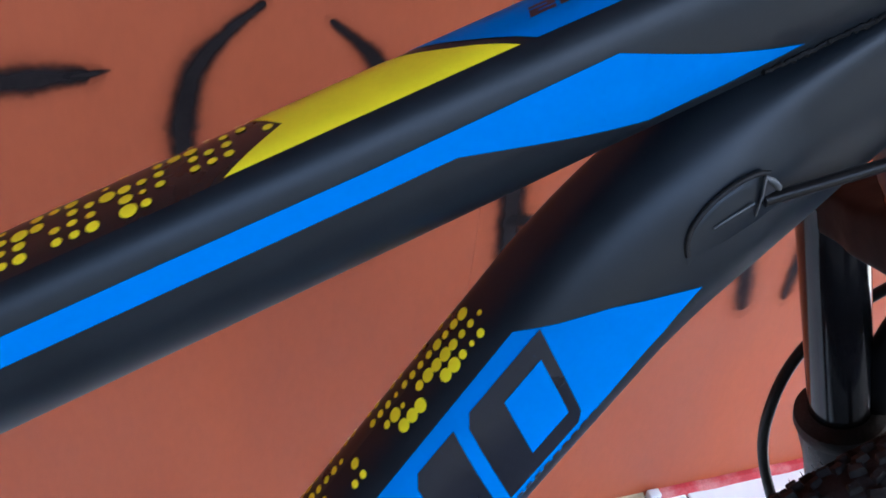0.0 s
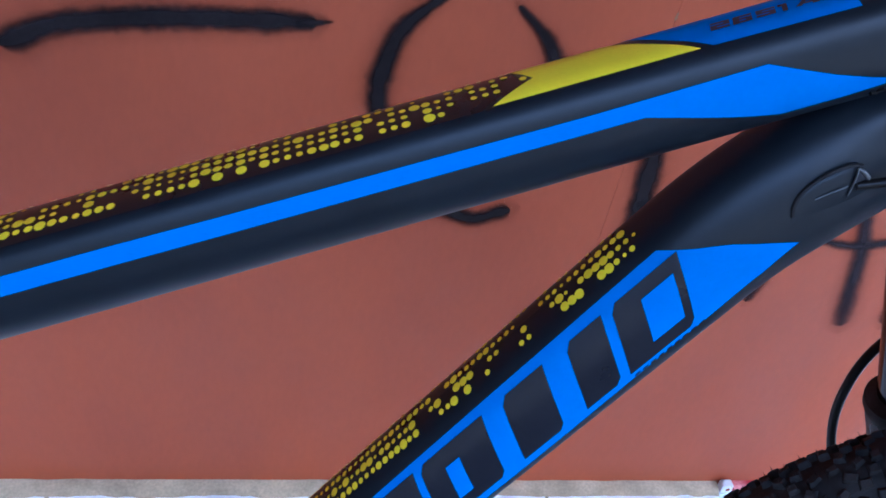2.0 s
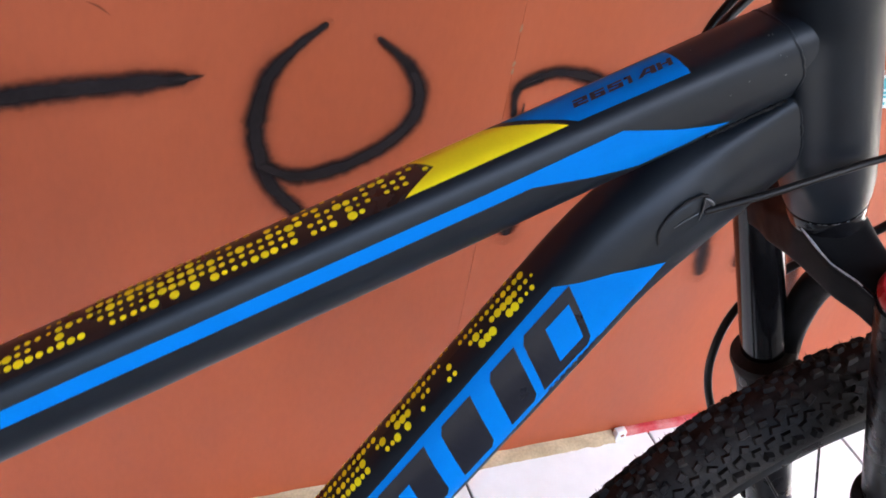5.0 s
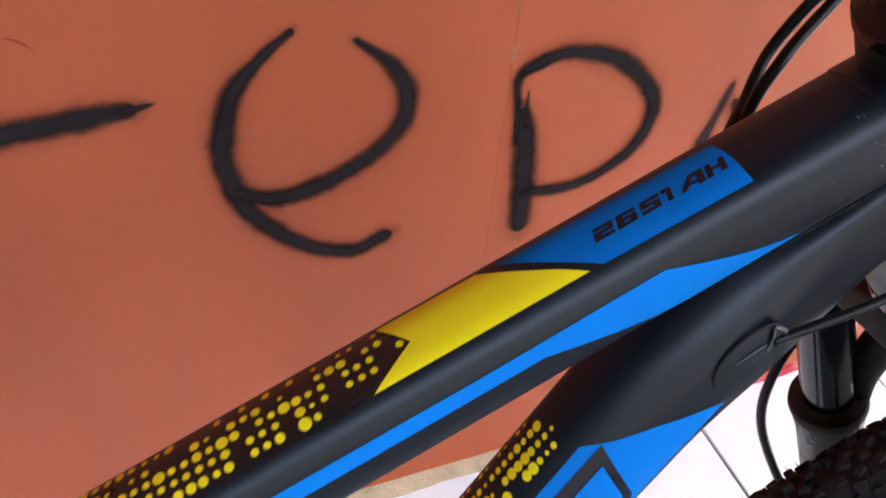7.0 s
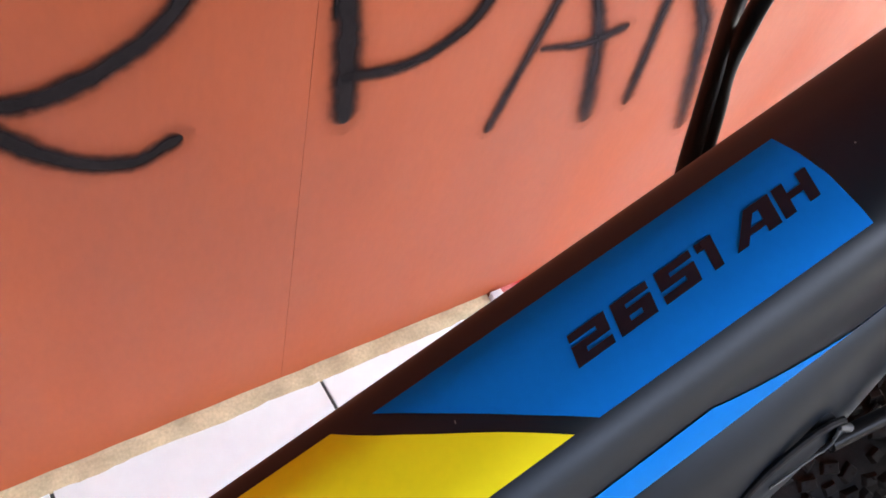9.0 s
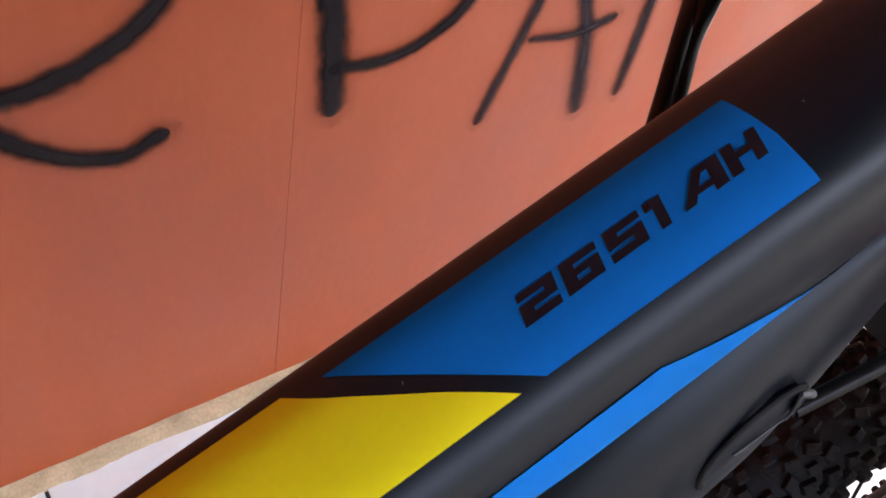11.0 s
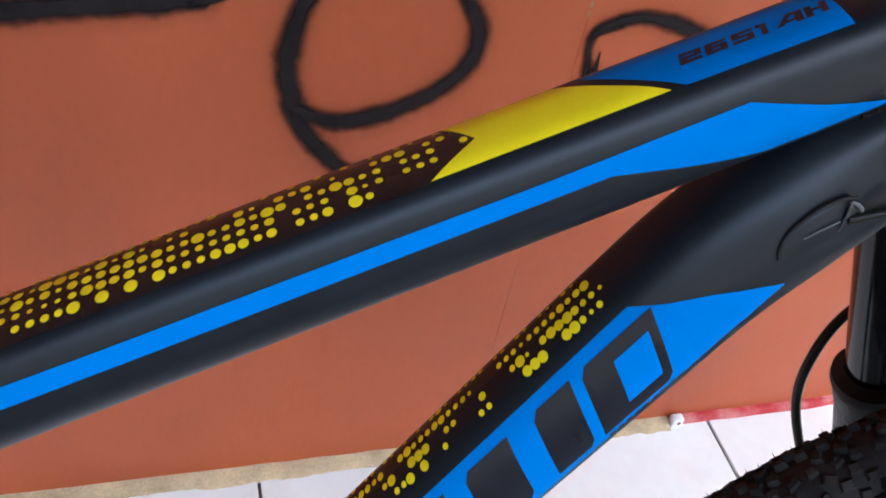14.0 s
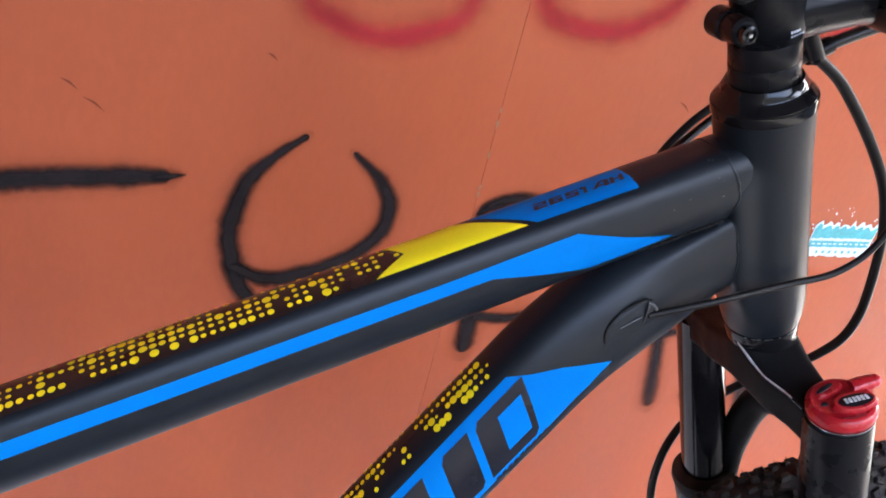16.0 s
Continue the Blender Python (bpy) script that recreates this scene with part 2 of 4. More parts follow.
TILE, JOINT = 0.2925, 0.004
floor = part("floor", box_bm(15 * TILE, 2 * TILE, 0.026, (-0.147 + 2.5 * TILE, 0.697 - TILE, -0.0165)), M_GROUT,
             label="white tiled floor with dark grout joints", category="floor", kind="structure", smooth=False)
bm = bmesh.new()
rows = []
for k in range(261):
    x = -1.605 + k * (2.277 / 260)
    e = 0.0025 * noise.noise((x * 14, 0, 0)) + 0.0018 * noise.noise((x * 60, 3, 0))
    hgt = 0.006 + 0.0015 * noise.noise((x * 30, 7, 0))
    rows.append([Vector((x, 0.6985, 0)), Vector((x, 0.6985, hgt + 0.002)), Vector((x, 0.688 + e, hgt)), Vector((x, 0.680 + 1.6 * e, 0.0005)), Vector((x, 0.680 + 1.6 * e, -0.004))])
loft(rows, bm=bm)
part("mortar_strip", bm, M_MORTAR, label="rough tan mortar strip along the foot of the wall", category="trim", kind="structure")
bm = bmesh.new()
rows = []
for k in range(161):
    x = 0.69 + k * (2.2 / 160)
    e = 0.003 * noise.noise((x * 20, 1, 0))
    rows.append([Vector((x, 0.6985, -0.003)), Vector((x, 0.6985, 0.009 + e)), Vector((x, 0.692 + e, 0.0075 + e)), Vector((x, 0.688 + e, 0.002)), Vector((x, 0.687 + e, -0.003))])
loft(rows, bm=bm)
part("baseboard", bm, M_REDSTRIP, label="thin bright red strip along the foot of the wall", category="baseboard", kind="structure")
clip = new("cable_clip")
tagged(clip, "small white plastic cable clip at the foot of the wall", "clip")
clip.matrix_basis = pose(0.681, 0.689, 0.0)
part("clip_body", box_bm(0.016, 0.012, 0.016, (0, 0, 0.008), 0.002), M_WHITE, clip)
# no opening is cut: a darker disc carries the hole's shade
part("clip_hole", revolve([(-0.001, 0.003), (0.0, 0.003)], pose(0.001, -0.0062, 0.009, 90), 12), M_GAP, clip, "dark disc painted for the shade of a hole")


# ---- sprayed letters ----
def stroke(name, pts, widths, mat, label, start=1.0, end=1.0, lift=0.0012, parent=None):
    """A flat sprayed stroke on the wall: a ribbon with rounded ends; UV x runs from the middle to the edge."""
    path = smooth_path([(x, 0, z) for x, z in pts], 10)
    n = len(path)
    w = [1.20 * np.interp(i / (n - 1), np.linspace(0, 1, len(widths)), widths) for i in range(n)]
    first, last = (path[0] - path[1]).normalized(), (path[-1] - path[-2]).normalized()
    ends0 = [(path[0] + first * w[0] * math.sin(a), w[0] * math.cos(a)) for a in (1.5, 1.1, 0.7, 0.35)]
    ends1 = [(path[-1] + last * w[-1] * math.sin(a), w[-1] * math.cos(a)) for a in (0.35, 0.7, 1.1, 1.5)]
    line = ends0 + list(zip(path, w)) + ends1
    bm = bmesh.new()
    uv = bm.loops.layers.uv.new("UVMap")
    rows, cover, across = [], [], (-1, -0.8, -0.5, 0, 0.5, 0.8, 1)
    for i, (p, half) in enumerate(line):
        a, b = line[max(i - 1, 0)][0], line[min(i + 1, len(line) - 1)][0]
        d = (b - a).normalized()
        side = Vector((d.z, 0, -d.x))
        wob = 1 + 0.10 * noise.noise((p.x * 60, p.z * 60, 2))
        rows.append([bm.verts.new((p.x + side.x * half * k * wob, WALL_Y - lift, p.z + side.z * half * k * wob)) for k in across])
        f = i / (len(line) - 1)
        cover.append((start + (1 - start) * min(1, f * 3)) if f < 0.34 else (end + (1 - end) * min(1, (1 - f) * 3)) if f > 0.66 else 1.0)
    for i, (a, b) in enumerate(zip(rows, rows[1:])):
        for k in range(len(across) - 1):
            face = bm.faces.new((a[k], a[k + 1], b[k + 1], b[k]))
            far = [abs(across[k]), abs(across[k + 1]), abs(across[k + 1]), abs(across[k])]
            for lp, u, c in zip(face.loops, far, (cover[i], cover[i], cover[i + 1], cover[i + 1])):
                lp[uv].uv = (u, c)
    return part(name, bm, mat, parent, label, smooth=False)


def letter(label, strokes, mat=None, group="sprayed letters", name="sprayed_letter"):
    thing = tagged(new(name), label, "graffiti", group)
    for n, (pts, widths, start, end) in enumerate(strokes):
        stroke("stroke", pts, widths, mat or M_BLACK_SPRAY, "", start, end, 0.0008 + 0.0002 * n, thing)
        stroke("overspray", pts, [1.75 * w + 0.001 for w in widths], M_RED_HALO if mat is M_RED_SPRAY else M_HALO, "thin overspray", start, end, 0.0004 + 0.00003 * n, thing)


letter("black sprayed dash with a thin fading tip on the red wall", [
    ([(-0.124, 0.556), (-0.092, 0.571), (-0.027, 0.583), (0.039, 0.589), (0.089, 0.592)], [0.014, 0.0125, 0.0125, 0.013, 0.0105], 1, 1),
    ([(0.090, 0.592), (0.101, 0.593), (0.113, 0.595)], [0.0045, 0.0035, 0.0015], 0.9, 0.2)], name="sprayed_dash")
letter("large black sprayed letter e on the red wall", [
    ([(0.213, 0.637), (0.190, 0.618), (0.168, 0.590), (0.158, 0.547), (0.162, 0.511), (0.174, 0.477), (0.199, 0.446), (0.230, 0.421), (0.263, 0.409), (0.288, 0.418)],
     [0.0042, 0.0062, 0.0112, 0.0122, 0.0115, 0.0105, 0.0105, 0.010, 0.010, 0.010], 1, 1),
    ([(0.170, 0.497), (0.195, 0.487), (0.230, 0.491), (0.271, 0.509), (0.301, 0.537), (0.307, 0.568), (0.293, 0.598), (0.265, 0.623)],
     [0.008, 0.0110, 0.0110, 0.0105, 0.0108, 0.0110, 0.0078, 0.0040], 1, 0.85)])
letter("large black sprayed letter D on the red wall", [
    ([(0.416, 0.526), (0.4195, 0.508), (0.4235, 0.479), (0.429, 0.405)], [0.009, 0.0130, 0.0140, 0.0140], 0.95, 1),
    ([(0.4085, 0.548), (0.4095, 0.526), (0.4115, 0.500)], [0.0015, 0.0028, 0.0020], 0.5, 0.7),
    ([(0.4165, 0.552), (0.4170, 0.536), (0.4185, 0.516)], [0.0012, 0.0024, 0.0030], 0.4, 0.9),
    ([(0.403, 0.566), (0.411, 0.572), (0.426, 0.577)], [0.002, 0.0045, 0.005], 0.5, 0.9),
    ([(0.408, 0.535), (0.407, 0.570), (0.436, 0.584), (0.471, 0.582), (0.508, 0.566), (0.539, 0.535), (0.550, 0.505), (0.538, 0.468), (0.506, 0.444), (0.472, 0.435), (0.430, 0.439)],
     [0.003, 0.006, 0.008, 0.0095, 0.010, 0.010, 0.0095, 0.009, 0.008, 0.008, 0.007], 0.9, 0.9)])
letter("thinner black sprayed letter A on the red wall", [
    ([(0.634, 0.520), (0.617, 0.447), (0.588, 0.330)], [0.005, 0.008, 0.008], 0.8, 0.8),
    ([(0.645, 0.498), (0.686, 0.409), (0.712, 0.306)], [0.006, 0.012, 0.013], 0.8, 0.75),
    ([(0.624, 0.412), (0.673, 0.404), (0.712, 0.411)], [0.005, 0.007, 0.008], 0.7, 0.9)], M_GREY_SPRAY)
letter("thin greyish sprayed letter N on the red wall", [
    ([(0.756, 0.510), (0.762, 0.404), (0.766, 0.309)], [0.007, 0.010, 0.010], 0.8, 0.7),
    ([(0.764, 0.496), (0.812, 0.415), (0.838, 0.370), (0.879, 0.237)], [0.008, 0.012, 0.014, 0.014], 0.8, 0.5)], M_GREY_SPRAY)
for pts in ([(0.175, 0.84), (0.198, 0.765), (0.225, 0.746), (0.267, 0.737), (0.307, 0.746), (0.339, 0.768), (0.360, 0.83)],
            [(0.392, 0.86), (0.409, 0.790), (0.436, 0.769), (0.486, 0.766), (0.525, 0.780), (0.555, 0.809), (0.575, 0.87)],
            [(0.66, 0.86), (0.69, 0.800), (0.724, 0.778), (0.760, 0.795), (0.79, 0.86)]):
    letter("blurred red sprayed ring high on the red wall", [(pts, [0.0105, 0.012, 0.0125, 0.012, 0.0105], 0.55, 0.55)], M_RED_SPRAY, "red rings", "sprayed_ring")

# torn sticker
sticker = new("sticker")
tagged(sticker, "torn teal and white paper sticker on the red wall", "sticker")
sticker.matrix_basis = pose(0.905, WALL_Y - 0.0006, 0.552)
rs = random.Random(5)


def torn(z0, z1, x0, x1, rag_top, rag_low, y, n=40, spike=0.0):
    """A strip of paper with torn upper and lower edges."""
    bm = bmesh.new()
    a, b = [], []
    for k in range(n + 1):
        x = x0 + (x1 - x0) * k / n
        tall = spike * abs(math.sin(k * 0.93)) ** 1.5 * rs.uniform(0.4, 1.0)
        a.append(bm.verts.new((x + rs.uniform(-1, 1) * 0.0006, y, z0 + rag_low * rs.uniform(-1, 1))))
        b.append(bm.verts.new((x + tall * 0.15, y, z1 + rag_top * rs.uniform(-1, 1) + tall)))
    for k in range(n):
        bm.faces.new((a[k], a[k + 1], b[k + 1], b[k]))
    return bm


part("paper", torn(-0.030, 0.012, -0.056, 0.046, 0.002, 0.0015, -0.0006, 26, 0.011), M_PAPER, sticker, "torn pale paper", smooth=False)
part("teal_band", torn(-0.004, 0.008, -0.055, 0.045, 0.002, 0.001, -0.0010, 26, 0.010), M_TEAL, sticker, "teal printed band with torn spikes", smooth=False)
part("teal_band", torn(-0.0165, -0.0075, -0.054, 0.043, 0.0006, 0.0006, -0.0010, 40), M_TEAL, sticker, "teal printed band", smooth=False)
for k in range(11):
    w = rs.uniform(0.004, 0.0065)
    part("print_bar", torn(-0.0125, -0.0108, -0.050 + 0.0088 * k, -0.050 + 0.0088 * k + w, 0.0003, 0.0003, -0.0013, 3), M_PAPER, sticker, smooth=False)
for k in range(7):
    part("print_bar", torn(-0.0252, -0.0215, -0.038 + 0.0105 * k, -0.034 + 0.0105 * k, 0.0003, 0.0003, -0.0010, 3), M_TEAL, sticker, smooth=False)
bm = bmesh.new()
for k in range(46):
    side = rs.choice((-1, 1, 1, 0))
    x = rs.uniform(0.047, 0.066) if side == 1 else rs.uniform(-0.066, -0.055) if side == -1 else rs.uniform(-0.05, 0.05)
    z = rs.uniform(-0.034, 0.026) if side else rs.uniform(0.022, 0.044)
    r, turn = rs.uniform(0.0006, 0.0020), rs.uniform(0, 6)
    bm.faces.new([bm.verts.new((x + r * rs.uniform(0.5, 1.3) * math.cos(turn + q), -0.0006, z + r * rs.uniform(0.5, 1.3) * math.sin(turn + q))) for q in (0, 1.2, 2.5, 3.8, 5.1)])
tagged(part("paper_flecks", bm, M_PAPER, sticker, "pale flecks of torn paper", smooth=False), kind="stuff")

# chips along the seam and small marks of old paint
M_CHIP = material("old_pale_paint", (0.34, 0.17, 0.09), 0.8, vary=0.2)
chips = random.Random(77)
chip_set = tagged(new("paint_chip"), "pale chipped paint along the wall seam", "paint chip")
for k in range(7):
    z, w = chips.uniform(0.585, 0.68), chips.uniform(0.0006, 0.0016)
    bm = bmesh.new()
    bm.faces.new([bm.verts.new((SEAM_X + w * chips.uniform(0.6, 1.3) * math.cos(a), WALL_Y - 0.0005, z + 2.2 * w * chips.uniform(0.6, 1.4) * math.sin(a))) for a in (0, 0.9, 1.9, 2.8, 3.7, 4.6, 5.5)])
    part("chip", bm, M_CHIP, chip_set, smooth=False)

# scuffs on the wall
for x, z, s in ((0.175, 0.711, 0.004), (0.018, 0.673, 0.006), (0.037, 0.657, 0.008), (0.60, 0.70, 0.007)):
    tagged(stroke("scuff", [(x - s, z + s * 0.5), (x, z), (x + s, z - s * 0.9)], [0.0006, 0.0014, 0.0005], M_SCUFF, "small dark scuff on the red wall", 0.4, 0.25), category="scuff", group="wall scuffs")

# ---- the bicycle ----
BIKE = pose(-0.00804, 0.23016, 0, -4, 0, 2)
bike = new("bicycle")
bike.matrix_basis = BIKE
tagged(bike, "satin black mountain bike with blue and yellow decals, standing on tiles", "bicycle")
bpy.context.view_layer.update()


def section(a, upper, lower, count):
    """Points round a tube's section: (v, h, q), q the way round from the top, towards the street side."""
    out, q, last = [], 0.0, None
    for k in range(count + 1):
        th = math.pi * k / count
        c, s = math.cos(th), math.sin(th)
        b, power = upper if c >= 0 else lower
        r = (abs(s / a) ** power + abs(c / b) ** power) ** (-1 / power)
        p = (-r * s, r * c)
        q += math.hypot(p[0] - last[0], p[1] - last[1]) if last else 0.0
        out.append((p[0], p[1], q))
        last = p
    return out


class Tube:
    """A swept tube in the bicycle's own plane; place(s, q, off) is a point of its skin."""

    def __init__(self, line, a, upper, lower, shape=None, far=(0.0, 0.01, 0.02), boxy=None):
        self.line, self.shape, self.far, self.boxy = line, shape or (lambda s: (1.0, 1.0)), far, boxy
        self.a, self.b = a, upper[0]
        sec = np.array(section(a, upper, lower, 240))
        self.v, self.h, self.q = sec[:, 0], sec[:, 1], sec[:, 2]

    def around(self, q):
        v, h = np.interp(abs(q), self.q, self.v), np.interp(abs(q), self.q, self.h)
        if q >= 0:
            return v, h
        # the wall side is a little fuller or flatter than the street side
        extra, lo, hi = self.far
        f = min(max((-v - lo) / (hi - lo), 0), 1)
        return -v + extra * f * f * (3 - 2 * f), h

    def place(self, s, q, off=0.0):
        (u, w), ang = self.line(s)
        e = 0.0004
        v, h = self.around(q)
        v1, h1 = self.around(q + e)
        v0, h0 = self.around(q - e)
        tv, th = v1 - v0, h1 - h0
        ln = math.hypot(tv, th) or 1.0
        nv, nh = (-th / ln, tv / ln)
        if nv * v + nh * h < 0:
            nv, nh = -nv, -nh
        ka, kb = self.shape(s)
        if self.boxy and h > 0:
            # squarer over the top where it runs under the other tube
            x, y = v / self.a, h / self.b
            grow = (abs(x) ** 7 + abs(y) ** 7) ** (-1 / 7)
            f = self.boxy(s)
            v, h = v * (1 - f + f * grow), h * (1 - f + f * grow) * (1 - 0.17 * f)
        v, h = v * ka + nv * off, h * kb + nh * off
        return Vector((u - math.sin(ang) * h, v, w + math.cos(ang) * h))

    def skin(self, s_list, count=96):
        half = self.q[-1]
        qs = [-half + 2 * half * k / count for k in range(count)]
        return loft([[self.place(s, q) for q in qs] for s in s_list])


def decal(tube, poly, off=0.00025, ds=0.004, nq=0.0025, bm=None):
    """A printed patch on a tube's skin, from an outline in (s, q)."""
    bm = bm or bmesh.new()
    cuts = sorted({round(p[0], 6) for p in poly})
    full = []
    for a, b in zip(cuts, cuts[1:]):
        n = max(1, math.ceil((b - a) / ds))
        full += [a + (b - a) * k / n for k in range(n)]
    full.append(cuts[-1])

    def spans(s, mid):
        hits = []
        for (s0, q0), (s1, q1) in zip(poly, poly[1:] + poly[:1]):
            if min(s0, s1) < mid < max(s0, s1):
                hits.append((q0 + (q1 - q0) * (mid - s0) / (s1 - s0), q0 + (q1 - q0) * (s - s0) / (s1 - s0)))
        return [x[1] for x in sorted(hits)]

    for a, b in zip(full, full[1:]):
        m = (a + b) / 2
        qa, qb = spans(a, m), spans(b, m)
        for k in range(0, len(qa) - 1, 2):
            n = max(1, math.ceil(max(qa[k + 1] - qa[k], qb[k + 1] - qb[k]) / nq))
            ra = [bm.verts.new(tube.place(a, qa[k] + (qa[k + 1] - qa[k]) * i / n, off)) for i in range(n + 1)]
            rb = [bm.verts.new(tube.place(b, qb[k] + (qb[k + 1] - qb[k]) * i / n, off)) for i in range(n + 1)]
            for i in range(n):
                bm.faces.new((ra[i], ra[i + 1], rb[i + 1], rb[i]))
    bmesh.ops.remove_doubles(bm, verts=bm.verts, dist=1e-6)
    return bm


def printed(name, bm, mat, parent, label=""):
    return part(name, bm, mat, parent, label, closed=False)


def dots(tube, spots, off=0.00035):
    bm = bmesh.new()
    for s, q, r in spots:
        mid = bm.verts.new(tube.place(s, q, off))
        ring = [bm.verts.new(tube.place(s + r * math.cos(2 * math.pi * k / 14), q + r * math.sin(2 * math.pi * k / 14), off)) for k in range(14)]
        for k in range(14):
            bm.faces.new((mid, ring[k], ring[(k + 1) % 14]))
    return bm


TT_ANG = radians(21.65)
top_line = lambda s: ((s * math.cos(TT_ANG), 0.688 + s * math.sin(TT_ANG)), TT_ANG)
top = Tube(top_line, 0.0173, (0.0225, 3.2), (0.0210, 1.78), far=(0.0030, 0.0100, 0.0168))


def ease(s, a, b):
    f = min(max((s - a) / (b - a), 0.0), 1.0)
    return f * f * (3 - 2 * f)


def down_line(s):
    a0, a1, s0, s1 = radians(54.9), radians(36), 0.125, 0.185
    if s <= s0:
        return (0.179 + s * math.cos(a0), 0.604 + s * math.sin(a0)), a0
    r = (s1 - s0) / (a0 - a1)
    p = (0.179 + s0 * math.cos(a0), 0.604 + s0 * math.sin(a0))
    t = min(s, s1) - s0
    a = a0 - t / r
    p = (p[0] + r * (math.sin(a0) - math.sin(a)), p[1] + r * (math.cos(a) - math.cos(a0)))
    if s > s1:
        p = (p[0] + (s - s1) * math.cos(a1), p[1] + (s - s1) * math.sin(a1))
    return p, a


down = Tube(down_line, 0.0240, (0.0318, 2.4), (0.0272, 2.2), lambda s: (1.0 - 0.30 * ease(s, 0.165, 0.235), 1.0 - 0.12 * ease(s, 0.2, 0.26)), (-0.0050, 0.004, 0.024), lambda s: ease(s, 0.185, 0.235))

# steering axis: HEAD has its z along the axis, x forward
HEAD = Matrix.Translation((0.406, 0, 0.698)) @ Matrix.Rotation(radians(-23.5), 4, "Y")
STEER = Matrix.Translation((0.406, 0, 0.698)) @ Matrix.Rotation(radians(-21.5), 4, "Y") @ Matrix.Rotation(radians(-2), 4, "X") @ Matrix.Rotation(radians(-3.5), 4, "Z")

top_tube = part("top_tube", top.skin([-0.25 + 0.6 * k / 80 for k in range(50)] + [0.125 + 0.01 * k for k in range(26)]), M_FRAME, bike)
down_tube = part("down_tube", down.skin([-0.43 + 0.012 * k for k in range(46)] + [0.125 + 0.004 * k for k in range(16)] + [0.195 + 0.01 * k for k in range(8)]), M_FRAME, bike)


def head_back(y, r, back):
    """How far the head tube reaches to the rear at a distance y from its middle: round, with a narrower boss for the frame tubes."""
    round_ = math.sqrt(max(r * r - y * y, 0.0))
    boss = (r + back) * (1 - min(abs(y) / 0.0183, 1.0) ** 9) ** (1 / 9)
    return max(round_, boss) if back else round_


def head_ring(a, r, back):
    """Round in front; to the rear the larger of the round and the boss, softly joined."""
    pts, f = [], min(1.0, back / 0.0065)
    for k in range(160):
        t = 2 * math.pi * k / 160
        c, d = math.cos(t), math.sin(t)
        reach = r
        if c < 0 and f:
            boss = ((abs(c) / (r + back)) ** 9 + (abs(d) / 0.0183) ** 9) ** (-1 / 9)
            reach += f * ((boss ** 14 + r ** 14) ** (1 / 14) - r)
        pts.append(HEAD @ Vector((reach * c, reach * d, a)))
    return pts


part("head_tube", loft([head_ring(a, r, k) for a, r, k in (
    (0.0405, 0.0190, 0), (0.0412, 0.0208, 0), (0.046, 0.0222, 0), (0.056, 0.0234, 0.0008), (0.066, 0.0237, 0.0030), (0.080, 0.0238, 0.0060), (0.090, 0.0238, 0.0065),
    (0.130, 0.0238, 0.0065), (0.142, 0.0238, 0.0065), (0.149, 0.0238, 0.0036), (0.1545, 0.0240, 0.0010), (0.160, 0.0243, 0), (0.1751, 0.0247, 0))]), M_FRAME, bike)
part("lower_headset_cup", revolve([(0.030, 0.0195), (0.034, 0.0203), (0.038, 0.0208), (0.0396, 0.0208), (0.0404, 0.0196), (0.0406, 0.0150)], HEAD, 56), M_GLOSS, bike, "gloss black lower headset ring")
# specular segments of the ring's bevel, laid on as thin pale arcs
glint = random.Random(14)
for a0, a1 in [(a, a + glint.uniform(3, 9)) for a in (208, 219, 226, 238, 246, 259)] + [(274, 318)]:
    arc = [HEAD @ Vector((0.0207 * math.cos(radians(a0 + (a1 - a0) * i / 10)), 0.0207 * math.sin(radians(a0 + (a1 - a0) * i / 10)), 0.0399)) for i in range(11)]
    part("worn_nick", pipe(arc, [0.00008 + glint.uniform(0.0001, 0.0003) * math.sin(math.pi * (i + 0.3) / 10.6) for i in range(11)], 6), M_EDGE, bike, "painted highlight on the headset ring's edge")
part("upper_headset_cup", revolve([(0.1748, 0.0240), (0.1750, 0.0249), (0.1756, 0.0255), (0.1800, 0.0257), (0.1808, 0.0255), (0.1811, 0.0250), (0.1816, 0.0250), (0.1820, 0.0246), (0.1852, 0.0218), (0.1861, 0.0208), (0.1868, 0.0205), (0.1880, 0.0203), (0.1897, 0.0192), (0.1908, 0.0186), (0.1914, 0.0160)], HEAD, 64), M_GLOSS, bike, "gloss black upper headset cup")
part("spacer", revolve([(0.1905, 0.0150), (0.1907, 0.0168), (0.1911, 0.0170), (0.1998, 0.0170), (0.2002, 0.0168), (0.2003, 0.0150)], HEAD, 48), M_ALLOY, bike)
part("spacer", revolve([(0.2003, 0.0150), (0.2004, 0.0168), (0.2008, 0.0170), (0.2110, 0.0170), (0.2114, 0.0168), (0.2115, 0.0150)], HEAD, 48), M_ALLOY, bike)


def weld(tube, qs, s_from, radius_head, r):
    """A bead along the meeting of a tube and the head tube."""
    pts = []
    inv = HEAD.inverted()
    for q in qs:
        s = s_from
        while s < s_from + 0.12:
            p = tube.place(s, q)
            l = inv @ p
            back = head_back(l.y, radius_head, 0.0065)
            if l.x > -back:
                break
            s += 0.0005
        pts.append(tube.place(s + 0.0003, q, -0.0004 + 0.0002 * noise.noise((q * 420, s * 90, 3))))
    rad = [r * (1 + 0.28 * noise.noise((k * 0.55, r * 900, 1))) for k in range(len(pts))]
    return pipe(pts, rad, 10)


half = top.q[-1]
part("weld_bead", weld(top, [-half + 2 * half * k / 80 for k in range(81)], 0.28, 0.0238, 0.0009), M_FRAME, bike)
half = down.q[-1]
